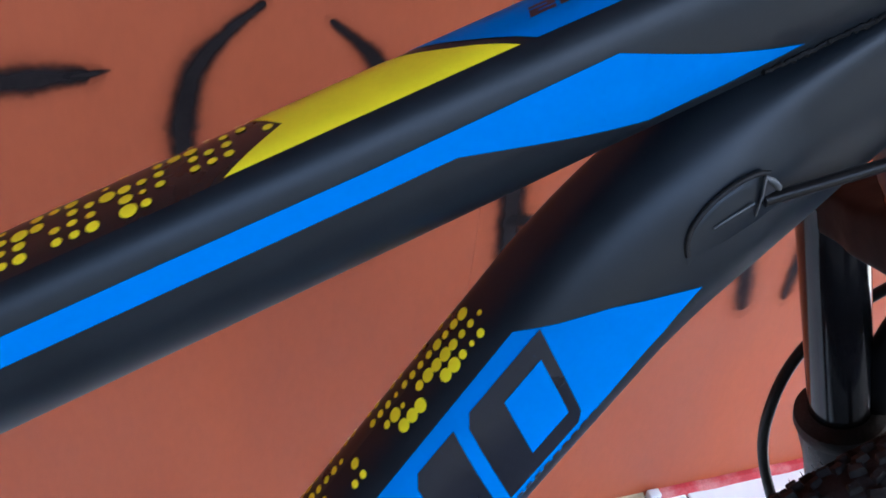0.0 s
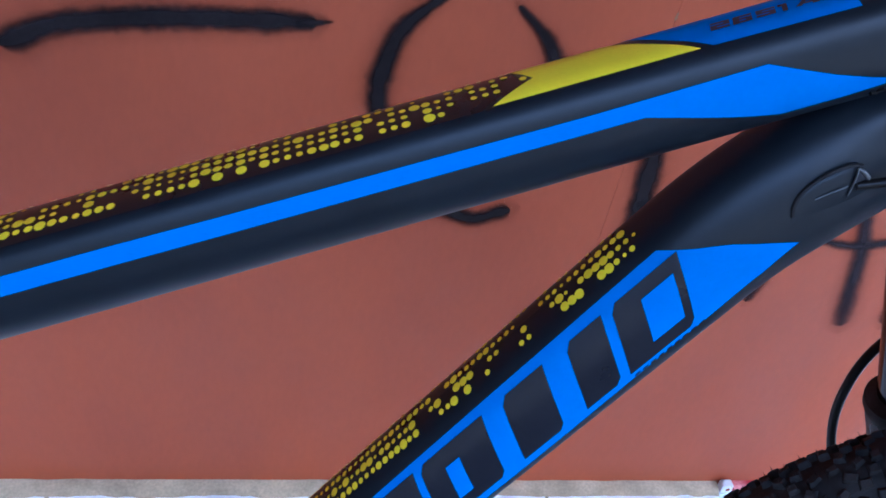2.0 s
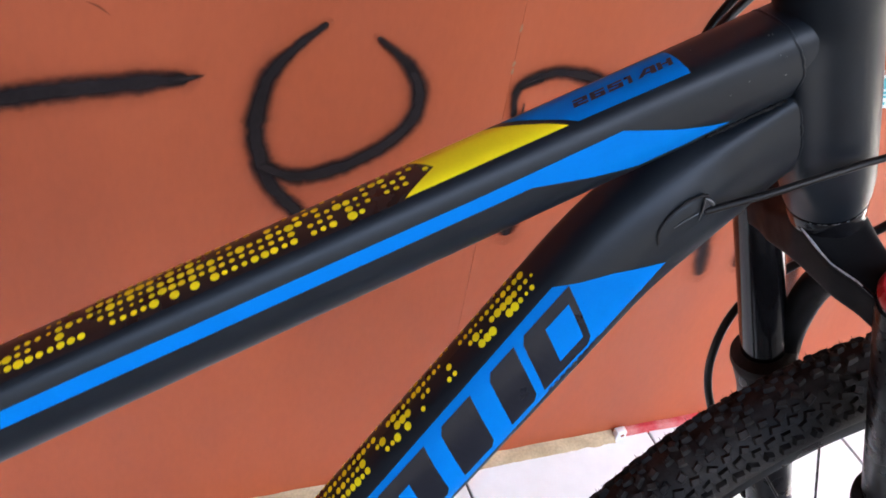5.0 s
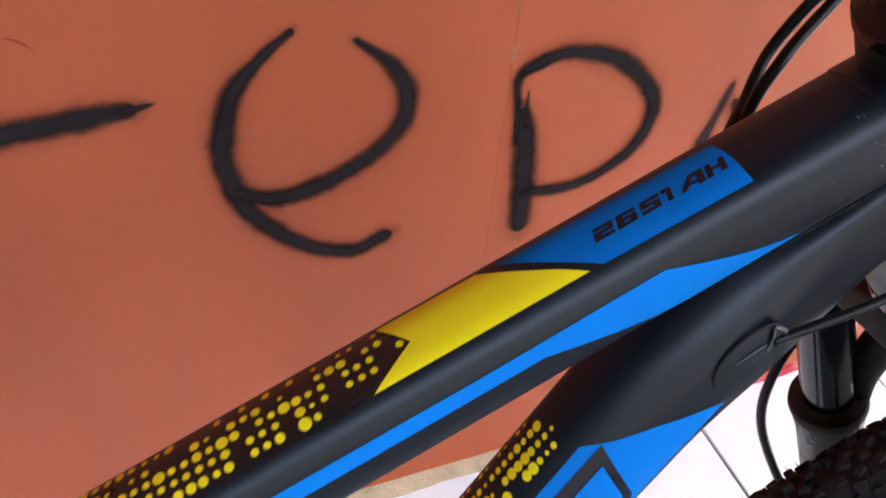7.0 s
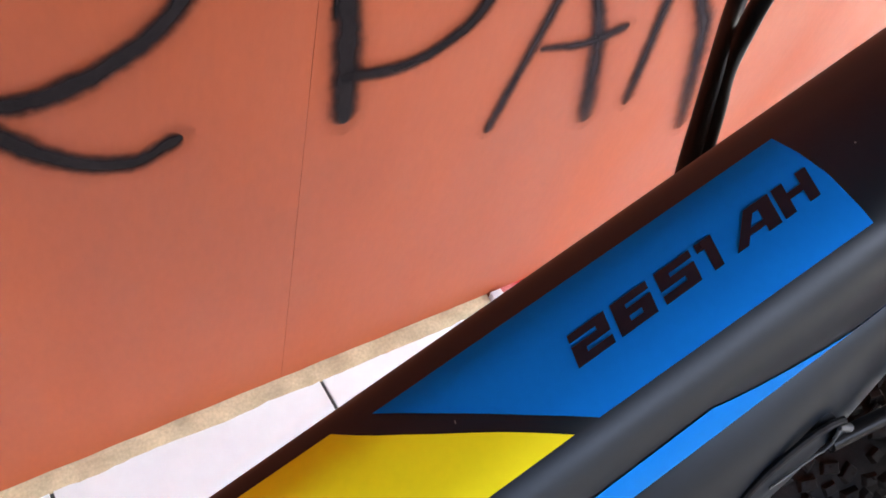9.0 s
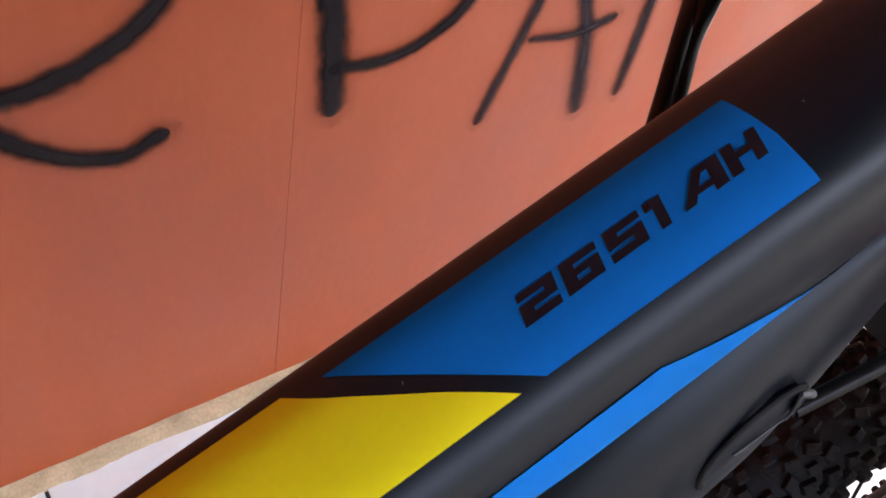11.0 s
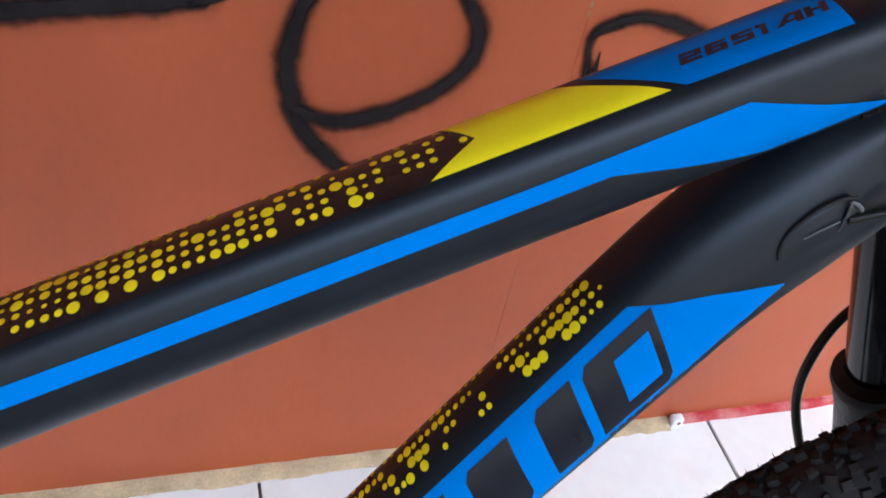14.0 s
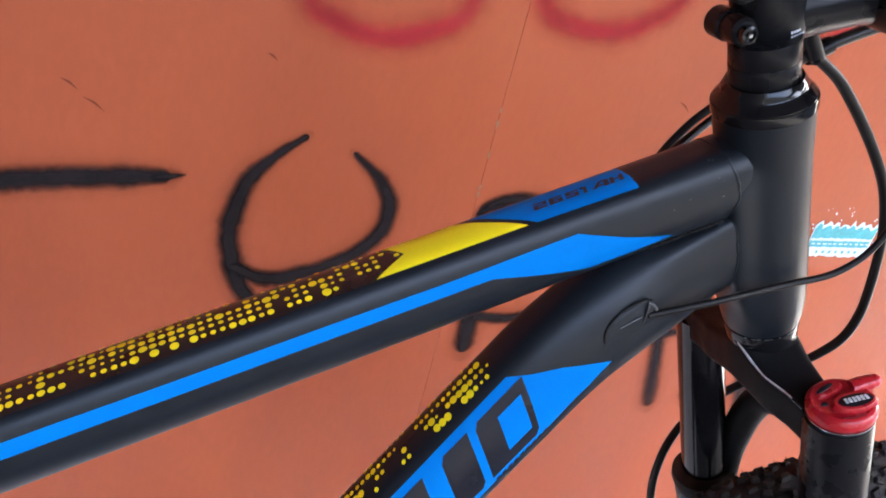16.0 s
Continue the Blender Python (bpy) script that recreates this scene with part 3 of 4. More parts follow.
part("weld_bead", weld(down, [-half + 2 * half * k / 80 for k in range(81)], 0.17, 0.0238, 0.0009), M_FRAME, bike)
# bead where the two tubes run together
rw = random.Random(4)
bead = [top.place(0.302 + 0.042 * k / 50, 0.0488 + rw.uniform(-0.0004, 0.0004), 0.0004 + rw.uniform(0, 0.0006)) for k in range(51)]
part("weld_bead", pipe(bead, [0.0009 * rw.uniform(0.6, 1.15) for k in range(51)], 7), M_CROWN, bike, "rough weld bead where the tubes run together")

# top tube decals
mm = lambda pts: [(s / 1000, q / 1000) for s, q in pts]
printed("dot_panel", decal(top, mm([(-46, -13.5), (174.5, -13.5), (183.5, 0), (166, 10.4), (-60, 11), (-52, 0)]), 0.0001), M_REFLECTED_BROWN, top_tube, "black panel under the dots, browned like the wall's reflection")
printed("yellow_flash", decal(top, mm([(166, 9.8), (183, -0.3), (174.8, -13.2), (211, -12.8), (217, -7.4), (223.5, -2.6), (232, 3.4), (240.5, 9.9)])), M_YELLOW, top_tube, "yellow arrow decal")
printed("blue_panel", decal(top, mm([(218, -11.6), (224.5, -6), (231.5, -0.5), (238, 4.7), (245, 10.0), (298, 10.8), (298.4, 0.7), (297.6, -10.8)])), M_BLUE, top_tube, "blue decal")
printed("side_stripe", decal(top, mm([(-260, 20.0), (25, 20.6), (65, 21.2), (145, 21.7), (195, 22.2), (261.3, 21.6), (285, 32.4), (313, 43.6), (290, 45.2), (267, 45.0), (240, 36.0), (216.5, 28.6), (195, 28.6), (65, 28.2), (25, 27.9), (-260, 27.6)])), M_BLUE, top_tube, "blue stripe that widens into a flash")

# halftone: rows of the lattice from the street side over the top, a to d from small to large
SIZE = {"a": 0.9, "b": 1.28, "c": 1.65, "d": 2.05}
rd = random.Random(11)


def halftone(rows, pitch, grow=1.0):
    """Spots from (marks, first s, q at s = 170, q at s = 20), each row running down the tube."""
    spots = []
    for marks, first, near, far in rows:
        for j, mark in enumerate(marks):
            if mark in SIZE:
                s = first - pitch * j
                r = grow * SIZE[mark] * rd.uniform(0.95, 1.06)
                spots.append((s / 1000 + rd.uniform(-0.00015, 0.00015), (near + (far - near) * (170 - s) / 150) / 1000, r / 1000))
    return spots


TOP_ROWS = (
    (".......bd.cbb.cbcccbbbd.d.d.dbbbb..cccbccdcbddbbb...", 177.8, 7.05, 6.3),
    ("..bbb.bac.bbb.cbbbbbbbcbcccdbaaabb...d..bbddbbbbdb..", 177.7, 2.6, 1.45),
    ("..bbb.bbcdbb.cdbcbbdbbcccccccacbdabbccabbb..bcccccc.", 177.8, -1.9, -3.0),
    (".bb.ccb..a.cbc.ac...ba.adadacddaccc..aa....abdd.cb.a", 177.9, -6.2, -7.65),
    (".a.aa.a.b.b.b.b...caabcbbcccbbbb.c..b....b.aab.ba.a.", 177.8, -11.05, -13.4),
    ("b", 179.6, -1.5, -1.5),
)
tagged(printed("dot_pattern", dots(top, halftone(TOP_ROWS, 4.21)), M_YELLOW, top_tube, "yellow halftone dots"), kind="stuff")

# model number: square-cut slanted characters, each a set of bars in its own cell (across, up)
GLYPHS = (
    ("2", 247.0, 254.0, [(0, 1, 0.76, 1), (0.70, 1, 0.5, 0.86), (0, 1, 0.40, 0.63), (0, 0.34, 0, 0.5), (0, 1, 0, 0.26)]),
    ("6", 255.2, 262.2, [(0, 1, 0.76, 1), (0, 0.34, 0, 0.9), (0, 1, 0.40, 0.63), (0.68, 1, 0, 0.5), (0, 1, 0, 0.24)]),
    ("5", 263.8, 270.8, [(0, 1, 0.76, 1), (0, 0.34, 0.5, 0.9), (0, 1, 0.40, 0.63), (0.68, 1, 0, 0.5), (0, 1, 0, 0.26)]),
    ("1", 271.8, 275.2, [(0.44, 1, 0, 1), (0, 0.6, 0.72, 1)]),
    ("A", 277.8, 287.0, [(0.70, 0.99, 0, 1), (0.44, 0.9, 0.76, 1), (0.3, 0.8, 0.22, 0.42)]),
    ("H", 287.6, 294.8, [(0, 0.32, 0, 1), (0.70, 1, 0, 1), (0.2, 0.8, 0.42, 0.64)]),
)
for word, s0, s1, bars in GLYPHS:
    at = lambda a, b: (s0 + (s1 - s0) * a + 1.75 * b, 2.65 - 5.3 * b)
    bm = bmesh.new()
    for n, (a0, a1, b0, b1) in enumerate(bars):
        decal(top, mm([at(a0, b0), at(a1, b0), at(a1, b1), at(a0, b1)]), 0.00042 + 0.00003 * n, bm=bm)
    if word == "A":
        decal(top, mm([at(0, 0), at(0.25, 0), at(0.68, 1), at(0.44, 0.98)]), 0.0006, bm=bm)
    printed("printed_character", bm, M_INK, top_tube, "dark square-cut character of the model number")

# dust and chips on the tube
for q0, q1, n, name, tone in ((-0.010, 0.013, 8, "dust_specks", M_DUST), (0.014, 0.038, 5, "paint_chips", M_DUST)):
    rp = random.Random(31 if q0 < 0 else 47)
    bm = bmesh.new()
    for k in range(n):
        sp, qp, r, turn = (rp.uniform(0.300, 0.350) if rp.random() < 0.7 or q0 > 0.01 and rp.random() < 0.4 else rp.uniform(-0.15, 0.30)), rp.uniform(q0, q1), rp.uniform(0.00008, 0.00026), rp.uniform(0, 6)
        long_ = rp.choice((1.0, 1.0, 1.6, 3.0))
        bm.faces.new([bm.verts.new(top.place(sp + r * (long_ * math.cos(g) * math.cos(turn) - math.sin(g) * math.sin(turn)), qp + r * (long_ * math.cos(g) * math.sin(turn) + math.sin(g) * math.cos(turn)), 0.0006)) for g in (0, 1.1, 2.2, 3.3, 4.3, 5.3)])
    tagged(part(name, bm, tone, top_tube, "tiny pale specks on the black tube", smooth=False, closed=False), kind="stuff")

# down tube decals
printed("blue_field", decal(down, mm([(-430, 18.2), (-107, 17.6), (27, 15.8), (115.6, 14.8), (126, 23.2), (137.5, 32.0), (144, 38.2), (157.5, 50.2), (140, 53.5), (105, 55.0), (20, 57.5), (-100, 57.5), (-430, 57.5)])), M_BLUE, down_tube, "blue decal field")


def block(s0, s1, slots=(), q0=20.0, q1=51.8, slant=0.5):
    """A plain slanted block in place of one letter of the maker's mark, with blue slots."""
    lean = lambda s, q: (s - slant * (q - q0), q)
    printed("lettering_block", decal(down, mm([lean(s1, q0), lean(s0 + 2.5, q0), lean(s0, q0 + 3), lean(s0, q1), lean(s1 - 2.5, q1), lean(s1, q1 - 3)]), 0.0005), M_INK, down_tube, "dark slanted block of the lettering")
    for a, b, c, d in slots:
        printed("lettering_slot", decal(down, mm([lean(b, c), lean(a, c), lean(a, d), lean(b, d)]), 0.0008), M_BLUE, down_tube, "blue slot in the block")


block(87, 121.5, [(101, 117.5, 25.6, 44.8)])
block(62.5, 82)
block(25.5, 49.5)
block(-25, 14, [(-12.0, -3.5, 27.5, 45)])
block(-73, -29, [(-56, -47, 20.5, 30), (-56, -47, 42, 51.5)])
block(-117, -78, [(-99, -87, 27.5, 31.5), (-99, -87, 40.5, 45.5)])
for k in range(9):
    printed("print_bar", decal(down, mm([(72 + 4.3 * k, 54.0), (74.8 + 4.3 * k, 54.0), (73.8 + 4.3 * k, 55.2), (71 + 4.3 * k, 55.2)]), 0.0005), M_INK, down_tube, "dark print mark")

DOWN_ROWS = (
    ("babdd..ddd....bb....b..d.dbb...cbdccccbbbcccbbbbaac...b.b.bbb", 108.8, 7.9, 7.5),
    ("abbcdddc.adb...c...bb..ddd..db..dbbbccaddbadada.ab...ca.bbb.c", 112.2, 3.0, 2.4),
    ("dcbcbbbbabbb...abbbccbbbdc..cbccbbcbbcbbabbcbbabbcbbabbabbabb", 107.6, -2.5, -3.0),
    (".ab.aa.ab.ba.bbaa.acb.a.a.ab.ba.bab.abbabaabbabaabbabaabbabaa", 107.0, -8.2, -8.8),
    ("..a.a..aa.a..aa.a..ab.a..a.aa.a..ab.a.aabaa.abaaba.abaabaaab", 106.4, -13.6, -14.2),
)
tagged(printed("dot_pattern", dots(down, halftone(DOWN_ROWS, 4.07, 1.06)), M_YELLOW, down_tube, "yellow halftone dots"), kind="stuff")
printed("dot_panel", decal(down, mm([(-300, -13), (108, -13), (104, -1.2), (-300, 1.5)]), 0.0001), M_REFLECTED_BROWN, down_tube, "black panel under the dots, browned like the wall's reflection")

# cable port: a swelling with a sharp upper lip and an arched mouth
bm = bmesh.new()
grid = []
for i in range(25):
    s = 158.5 + 29.5 * i / 24
    hi = np.interp(s, [158.5, 160.5, 163.5, 174, 186, 188], [39.0, 35.0, 31.4, 28.8, 29.6, 30.6])
    lo_q = np.interp(s, [158.5, 160.5, 164, 175, 188], [40.5, 41.5, 43.0, 45.5, 46.5])
    rise = 0.0003 + 0.0020 * ((s - 158.5) / 29.5) ** 1.6
    row = []
    for j in range(17):
        t = j / 16
        up = rise * (min(1, t / 0.07) * 0.75 + 0.25 * math.sin(math.pi * min(1, t / 0.5) / 1.0 * 0.5)) * (1 if t < 0.35 else math.cos(math.pi * 0.5 * (t - 0.35) / 0.65) ** 1.5)
        row.append(bm.verts.new(down.place(s / 1000, (hi + (lo_q - hi) * t) / 1000, up - 0.0002)))
    grid.append(row)
for a, b in zip(grid, grid[1:]):
    for k in range(16):
        bm.faces.new((a[k], a[k + 1], b[k + 1], b[k]))
port = part("cable_port", bm, M_FRAME, down_tube, "black swelling where a cable leaves the tube")
# matt black pipe drawn for the shade line along the port's upper edge
shade_path = [down.place(a / 1000, q / 1000, o / 1000) for a, q, o in ((160.0, 37.0, 0.2), (162.0, 33.4, 0.3), (165.2, 30.7, 0.4), (170.0, 29.1, 0.6), (175.0, 28.6, 0.9), (181.0, 29.0, 1.4), (186.0, 30.4, 2.0), (189.0, 32.2, 2.6))]
part("port_seal", pipe(smooth_path(shade_path, 6), 0.0008, 8), M_RUBBER, down_tube, "dark line put in for shade along the cable port")
lip = [down.place(a / 1000, q / 1000, o / 1000) for a, q, o in ((180.6, 41.4, 1.0), (182.2, 38.6, 2.0), (184.4, 35.4, 2.9), (187.0, 32.0, 3.3))]
part("port_lip", pipe(lip, [0.0002, 0.0004, 0.0004, 0.0005], 8), M_EDGE, down_tube, "pale grey lip of the cable port")
lip = [down.place(a / 1000, q / 1000, o / 1000) for a, q, o in ((187.0, 31.8, 3.2), (188.4, 34.4, 3.3), (189.2, 37.4, 2.9), (189.4, 39.6, 2.2))]
part("port_lip", pipe(lip, [0.0005, 0.0010, 0.0010, 0.0004], 10), M_EDGE, down_tube, "pale grey lip of the cable port")
# the opening's shade is a black plate laid over the tube
part("port_mouth", loft([[down.place(a / 1000, q / 1000, (o + 2.4) / 1000) for a, q in ((183.4, 39.6), (183.7, 36.2), (186.8, 33.6), (188.4, 36.0), (187.8, 39.6))] for o in (0.0, 0.5)]), M_INK, down_tube, "black plate painted for the shade in the cable mouth", smooth=False)
part("port_ridge", pipe([down.place(0.1695, 0.0350, 0.0008), down.place(0.1755, 0.0358, 0.0014), down.place(0.1815, 0.0366, 0.0022)], 0.0003, 6), M_EDGE, down_tube)
bolt = down.place(-0.148, 0.0, 0.0)
BOLT = Matrix.Translation(bolt) @ Matrix.Rotation(radians(-35.1), 4, "Y")
part("bottle_bolt", revolve([(-0.001, 0.0045), (0.0015, 0.0045), (0.003, 0.0036), (0.0042, 0.0015)], BOLT, 20), M_CHROME, down_tube, "bright bottle cage bolt")

# seat tube, bottom bracket and far crank
part("seat_tube", pipe([Vector((-0.232 + 0.165 * t, 0, 0.62 - 0.37 * t)) for t in (-0.15, 0.0, 0.5, 1.0)], 0.0165, 24), M_FRAME, bike)
BB = pose(-0.068, 0, 0.252, 90)
part("bottom_bracket", revolve([(-0.036, 0.019), (-0.034, 0.0205), (0.034, 0.0205), (0.036, 0.019)], BB, 32), M_FRAME, bike)
crank = part("crank_axle", revolve([(-0.082, 0.008), (0.036, 0.008)], BB, 20), M_ALLOY, bike)
c0, c1 = Vector((-0.068, 0.078, 0.252)), Vector((0.0, 0.088, 0.398))
rings = []
ax = (c1 - c0).normalized()
sd = Vector((0, 1, 0)).cross(ax).normalized()
for f, w, t in ((-0.09, 0.004, 0.004), (-0.06, 0.012, 0.006), (0.0, 0.0165, 0.008), (0.2, 0.0135, 0.0075), (0.6, 0.0125, 0.007), (0.93, 0.0145, 0.007), (1.0, 0.0150, 0.007), (1.05, 0.0125, 0.006), (1.08, 0.008, 0.005), (1.095, 0.003, 0.003)):
    p = c0.lerp(c1, f)
    rings.append([p + sd * w * math.copysign(abs(math.cos(a)) ** 0.6, math.cos(a)) + Vector((0, 1, 0)) * t * math.copysign(abs(math.sin(a)) ** 0.6, math.sin(a)) for a in (2 * math.pi * k / 20 for k in range(20))])
part("crank_arm", loft(rings), M_ALLOY, bike, "black left crank arm pointing up")
part("pedal_eye", revolve([(-0.001, 0.0055), (0.0, 0.0055), (0.0005, 0.004)], Matrix.Translation(c1 + Vector((0.0, -0.0072, 0.0))) @ pose(0, 0, 0, 90), 20), M_ALLOY, bike, "dark pedal axle end")

# ---- fork ----
fork_m = STEER
LEG = 0.068
crown_rings = []
for k in range(37):
    l = -0.0705 + 0.141 * k / 36
    f = min(abs(l) / LEG, 1.0)
    topz, botz = 0.0245 + 0.0095 * math.exp(-(l / 0.019) ** 2) - (0.008 if l < 0 else 0.020) * f ** 1.6, 0.001 - (0.010 if l < 0 else 0.022) * f ** 1.1
    rear, fore = np.interp(abs(l), (0, 0.03, 0.045, 0.07), (-0.0210, -0.0180, -0.0138, -0.0110)), np.interp(abs(l), (0, 0.03, 0.045, 0.07), (0.0185, 0.0130, 0.0110, 0.0110))
    dep, mid_f = (fore - rear) / 2, (fore + rear) / 2
    ring = []
    for i in range(40):
        a = 2 * math.pi * i / 40
        cx, sx = math.cos(a), math.sin(a)
        ring.append(fork_m @ Vector((mid_f + dep * math.copysign(abs(cx) ** 0.30, cx), l, (topz + botz) / 2 + (topz - botz) / 2 * math.copysign(abs(sx) ** 0.30, sx))))
    crown_rings.append(ring)
fork_crown = part("fork", loft(crown_rings), M_CROWN, bike, "black suspension fork crown")
part("steerer_base", revolve([(0.012, 0.0200), (0.028, 0.0200), (0.0345, 0.0200), (0.0385, 0.0196)], fork_m, 48), M_GLOSS, fork_crown)
ridge = []
for k in range(15):
    l = -0.004 - 0.052 * k / 14
    f = abs(l) / LEG
    ridge.append(fork_m @ Vector((np.interp(abs(l), (0, 0.03, 0.045, 0.07), (-0.0206, -0.0176, -0.0134, -0.0106)), l, 0.0241 + 0.0095 * math.exp(-(l / 0.019) ** 2) - 0.008 * f ** 1.6)))
part("crown_ridge", pipe(ridge, 0.0009, 10), M_GLOSS, fork_crown)
# specular highlight of the crown's bevel, put in as a pale line
part("worn_edge", pipe([p + fork_m.to_3x3() @ Vector((-0.0006, 0, 0.0009)) for p in ridge[1:13]], [0.0002, 0.0005, 0.0007, 0.0007, 0.0005, 0.0004, 0.0003, 0.0004, 0.0005, 0.0005, 0.0004, 0.0002], 8), M_HIGHLIGHT, fork_crown, "painted highlight line along the crown edge")
for side in (-1, 1):
    m = fork_m @ Matrix.Translation((0.001, side * LEG, 0.0 if side < 0 else -0.013))
    if side < 0:
        part("leg_socket", revolve([(-0.150, 0.0165), (-0.148, 0.0177), (0.013, 0.0180), (0.0175, 0.0176), (0.019, 0.0150)], m, 40), M_ALLOY, fork_crown)
    m = fork_m @ Matrix.Translation((0.001, side * LEG, 0))
    part("stanchion", revolve([(-0.26, 0.0158), (-0.022 if side < 0 else -0.004, 0.0158)], m, 36), M_GLOSS, fork_crown, "gloss black fork stanchion")
    part("dust_seal", revolve([(-0.160, 0.0165), (-0.158, 0.0225), (-0.154, 0.0235), (-0.149, 0.0228), (-0.146, 0.0190), (-0.145, 0.0160)], m, 36), M_RUBBER, fork_crown)
    part("lower_leg", revolve([(-0.425, 0.010), (-0.42, 0.0175), (-0.30, 0.0185), (-0.18, 0.0200), (-0.164, 0.0218), (-0.158, 0.0218), (-0.157, 0.0170)], m, 36), M_ALLOY, fork_crown)
    part("dropout", box_bm(0.034, 0.012, 0.036, (0.006, -side * 0.010, -0.412), 0.004, m), M_ALLOY, fork_crown)
arch = smooth_path([fork_m @ Vector(p) for p in ((0.010, -0.066, -0.180), (0.020, -0.0615, -0.125), (0.030, -0.040, -0.070), (0.034, 0.0, -0.056), (0.030, 0.040, -0.070), (0.020, 0.0615, -0.125), (0.010, 0.066, -0.180))], 8)
part("fork_arch", pipe(arch, 0.0110, 16), M_CROWN, fork_crown, "black brace over the tyre")
# lockout knob on the street-side leg
K = fork_m @ Matrix.Translation((0.002, -LEG, 0.018))
part("knob_collar", revolve([(0.0, 0.0170), (0.0010, 0.0176), (0.0020, 0.0176), (0.0026, 0.0160)], K, 40), M_CHROME, fork_crown, "bright ring under the knob")
knob = part("lockout_knob", revolve([(0.0024, 0.0160), (0.0030, 0.0174), (0.0045, 0.0180), (0.0080, 0.0178), (0.0098, 0.0166), (0.0104, 0.0152), (0.0098, 0.0138), (0.0090, 0.0120), (0.0088, 0.0060), (0.0088, 0.0010)], K, 56), M_REDPLASTIC, bike, "red lockout knob")


def oval(sx, sy, z0, z1, at, turn, soft=0.7):
    """A low oval boss on the knob's top."""
    m = K @ Matrix.Translation((at[0], at[1], 0)) @ Matrix.Rotation(radians(turn), 4, "Z")
    rows = [(z0, 1.0), ((z0 + z1) / 2, 1.0), (z1, soft)]
    return loft([[m @ Vector((sx * f * math.cos(a), sy * f * math.sin(a), z)) for a in (2 * math.pi * i / 28 for i in range(28))] for z, f in rows])


# a raised lip round the printed recess, a smaller recess behind it, and the lever tab
part("knob_lip", oval(0.0122, 0.0074, 0.0080, 0.0122, (0.0040, -0.0050), -10, 0.86), M_REDPLASTIC, knob)
part("knob_recess", oval(0.0092, 0.0046, 0.0120, 0.0124, (0.0044, -0.0052), -10, 0.9), M_INK, knob, "dark printed recess")
for i in range(6):
    part("print_bar", box_bm(0.0015, 0.0034, 0.0004, (-0.0050 + 0.0022 * i, 0.0002, 0.0127), 0, K @ Matrix.Translation((0.0042, -0.0052, 0)) @ Matrix.Rotation(radians(-10), 4, "Z")), M_WHITE, knob, "white print", smooth=False)
part("knob_lip", oval(0.0088, 0.0038, 0.0080, 0.0112, (-0.0010, 0.0088), 12, 0.8), M_REDPLASTIC, knob)
part("knob_notch", oval(0.0058, 0.0016, 0.0110, 0.0115, (-0.0030, 0.0100), 14, 0.9), M_INK, knob, "dark notch")
part("knob_mark", oval(0.0022, 0.0016, 0.0086, 0.0094, (-0.0088, 0.0020), 0, 0.8), M_INK, knob, "small dark mark")
tab = [K @ Vector(p) for p in ((0.010, 0.0055, 0.0090), (0.016, 0.0050, 0.0096), (0.021, 0.0042, 0.0100), (0.0262, 0.0030, 0.0112))]
part("knob_lever", pipe(smooth_path(tab, 5), [0.0046] * 6 + [0.0042] * 5 + [0.0036] * 3 + [0.0028, 0.0016], 14), M_REDPLASTIC, knob, "red lever tab")

# ---- front wheel ----
HUB = fork_m @ Matrix.Translation((0.002, 0, -0.4135)) @ pose(0, 0, 0, 90)
R_TYRE, R_SEC = 0.314, 0.0235


def wheel_ring(profile, seg=120):
    """Turned ring: closed profile of (radius, side) about the hub."""
    rings = []
    for k in range(seg):
        a = 2 * math.pi * k / seg
        rings.append([HUB @ Vector((r * math.cos(a), r * math.sin(a), z)) for r, z in profile])
    return loft(rings, loop=True)


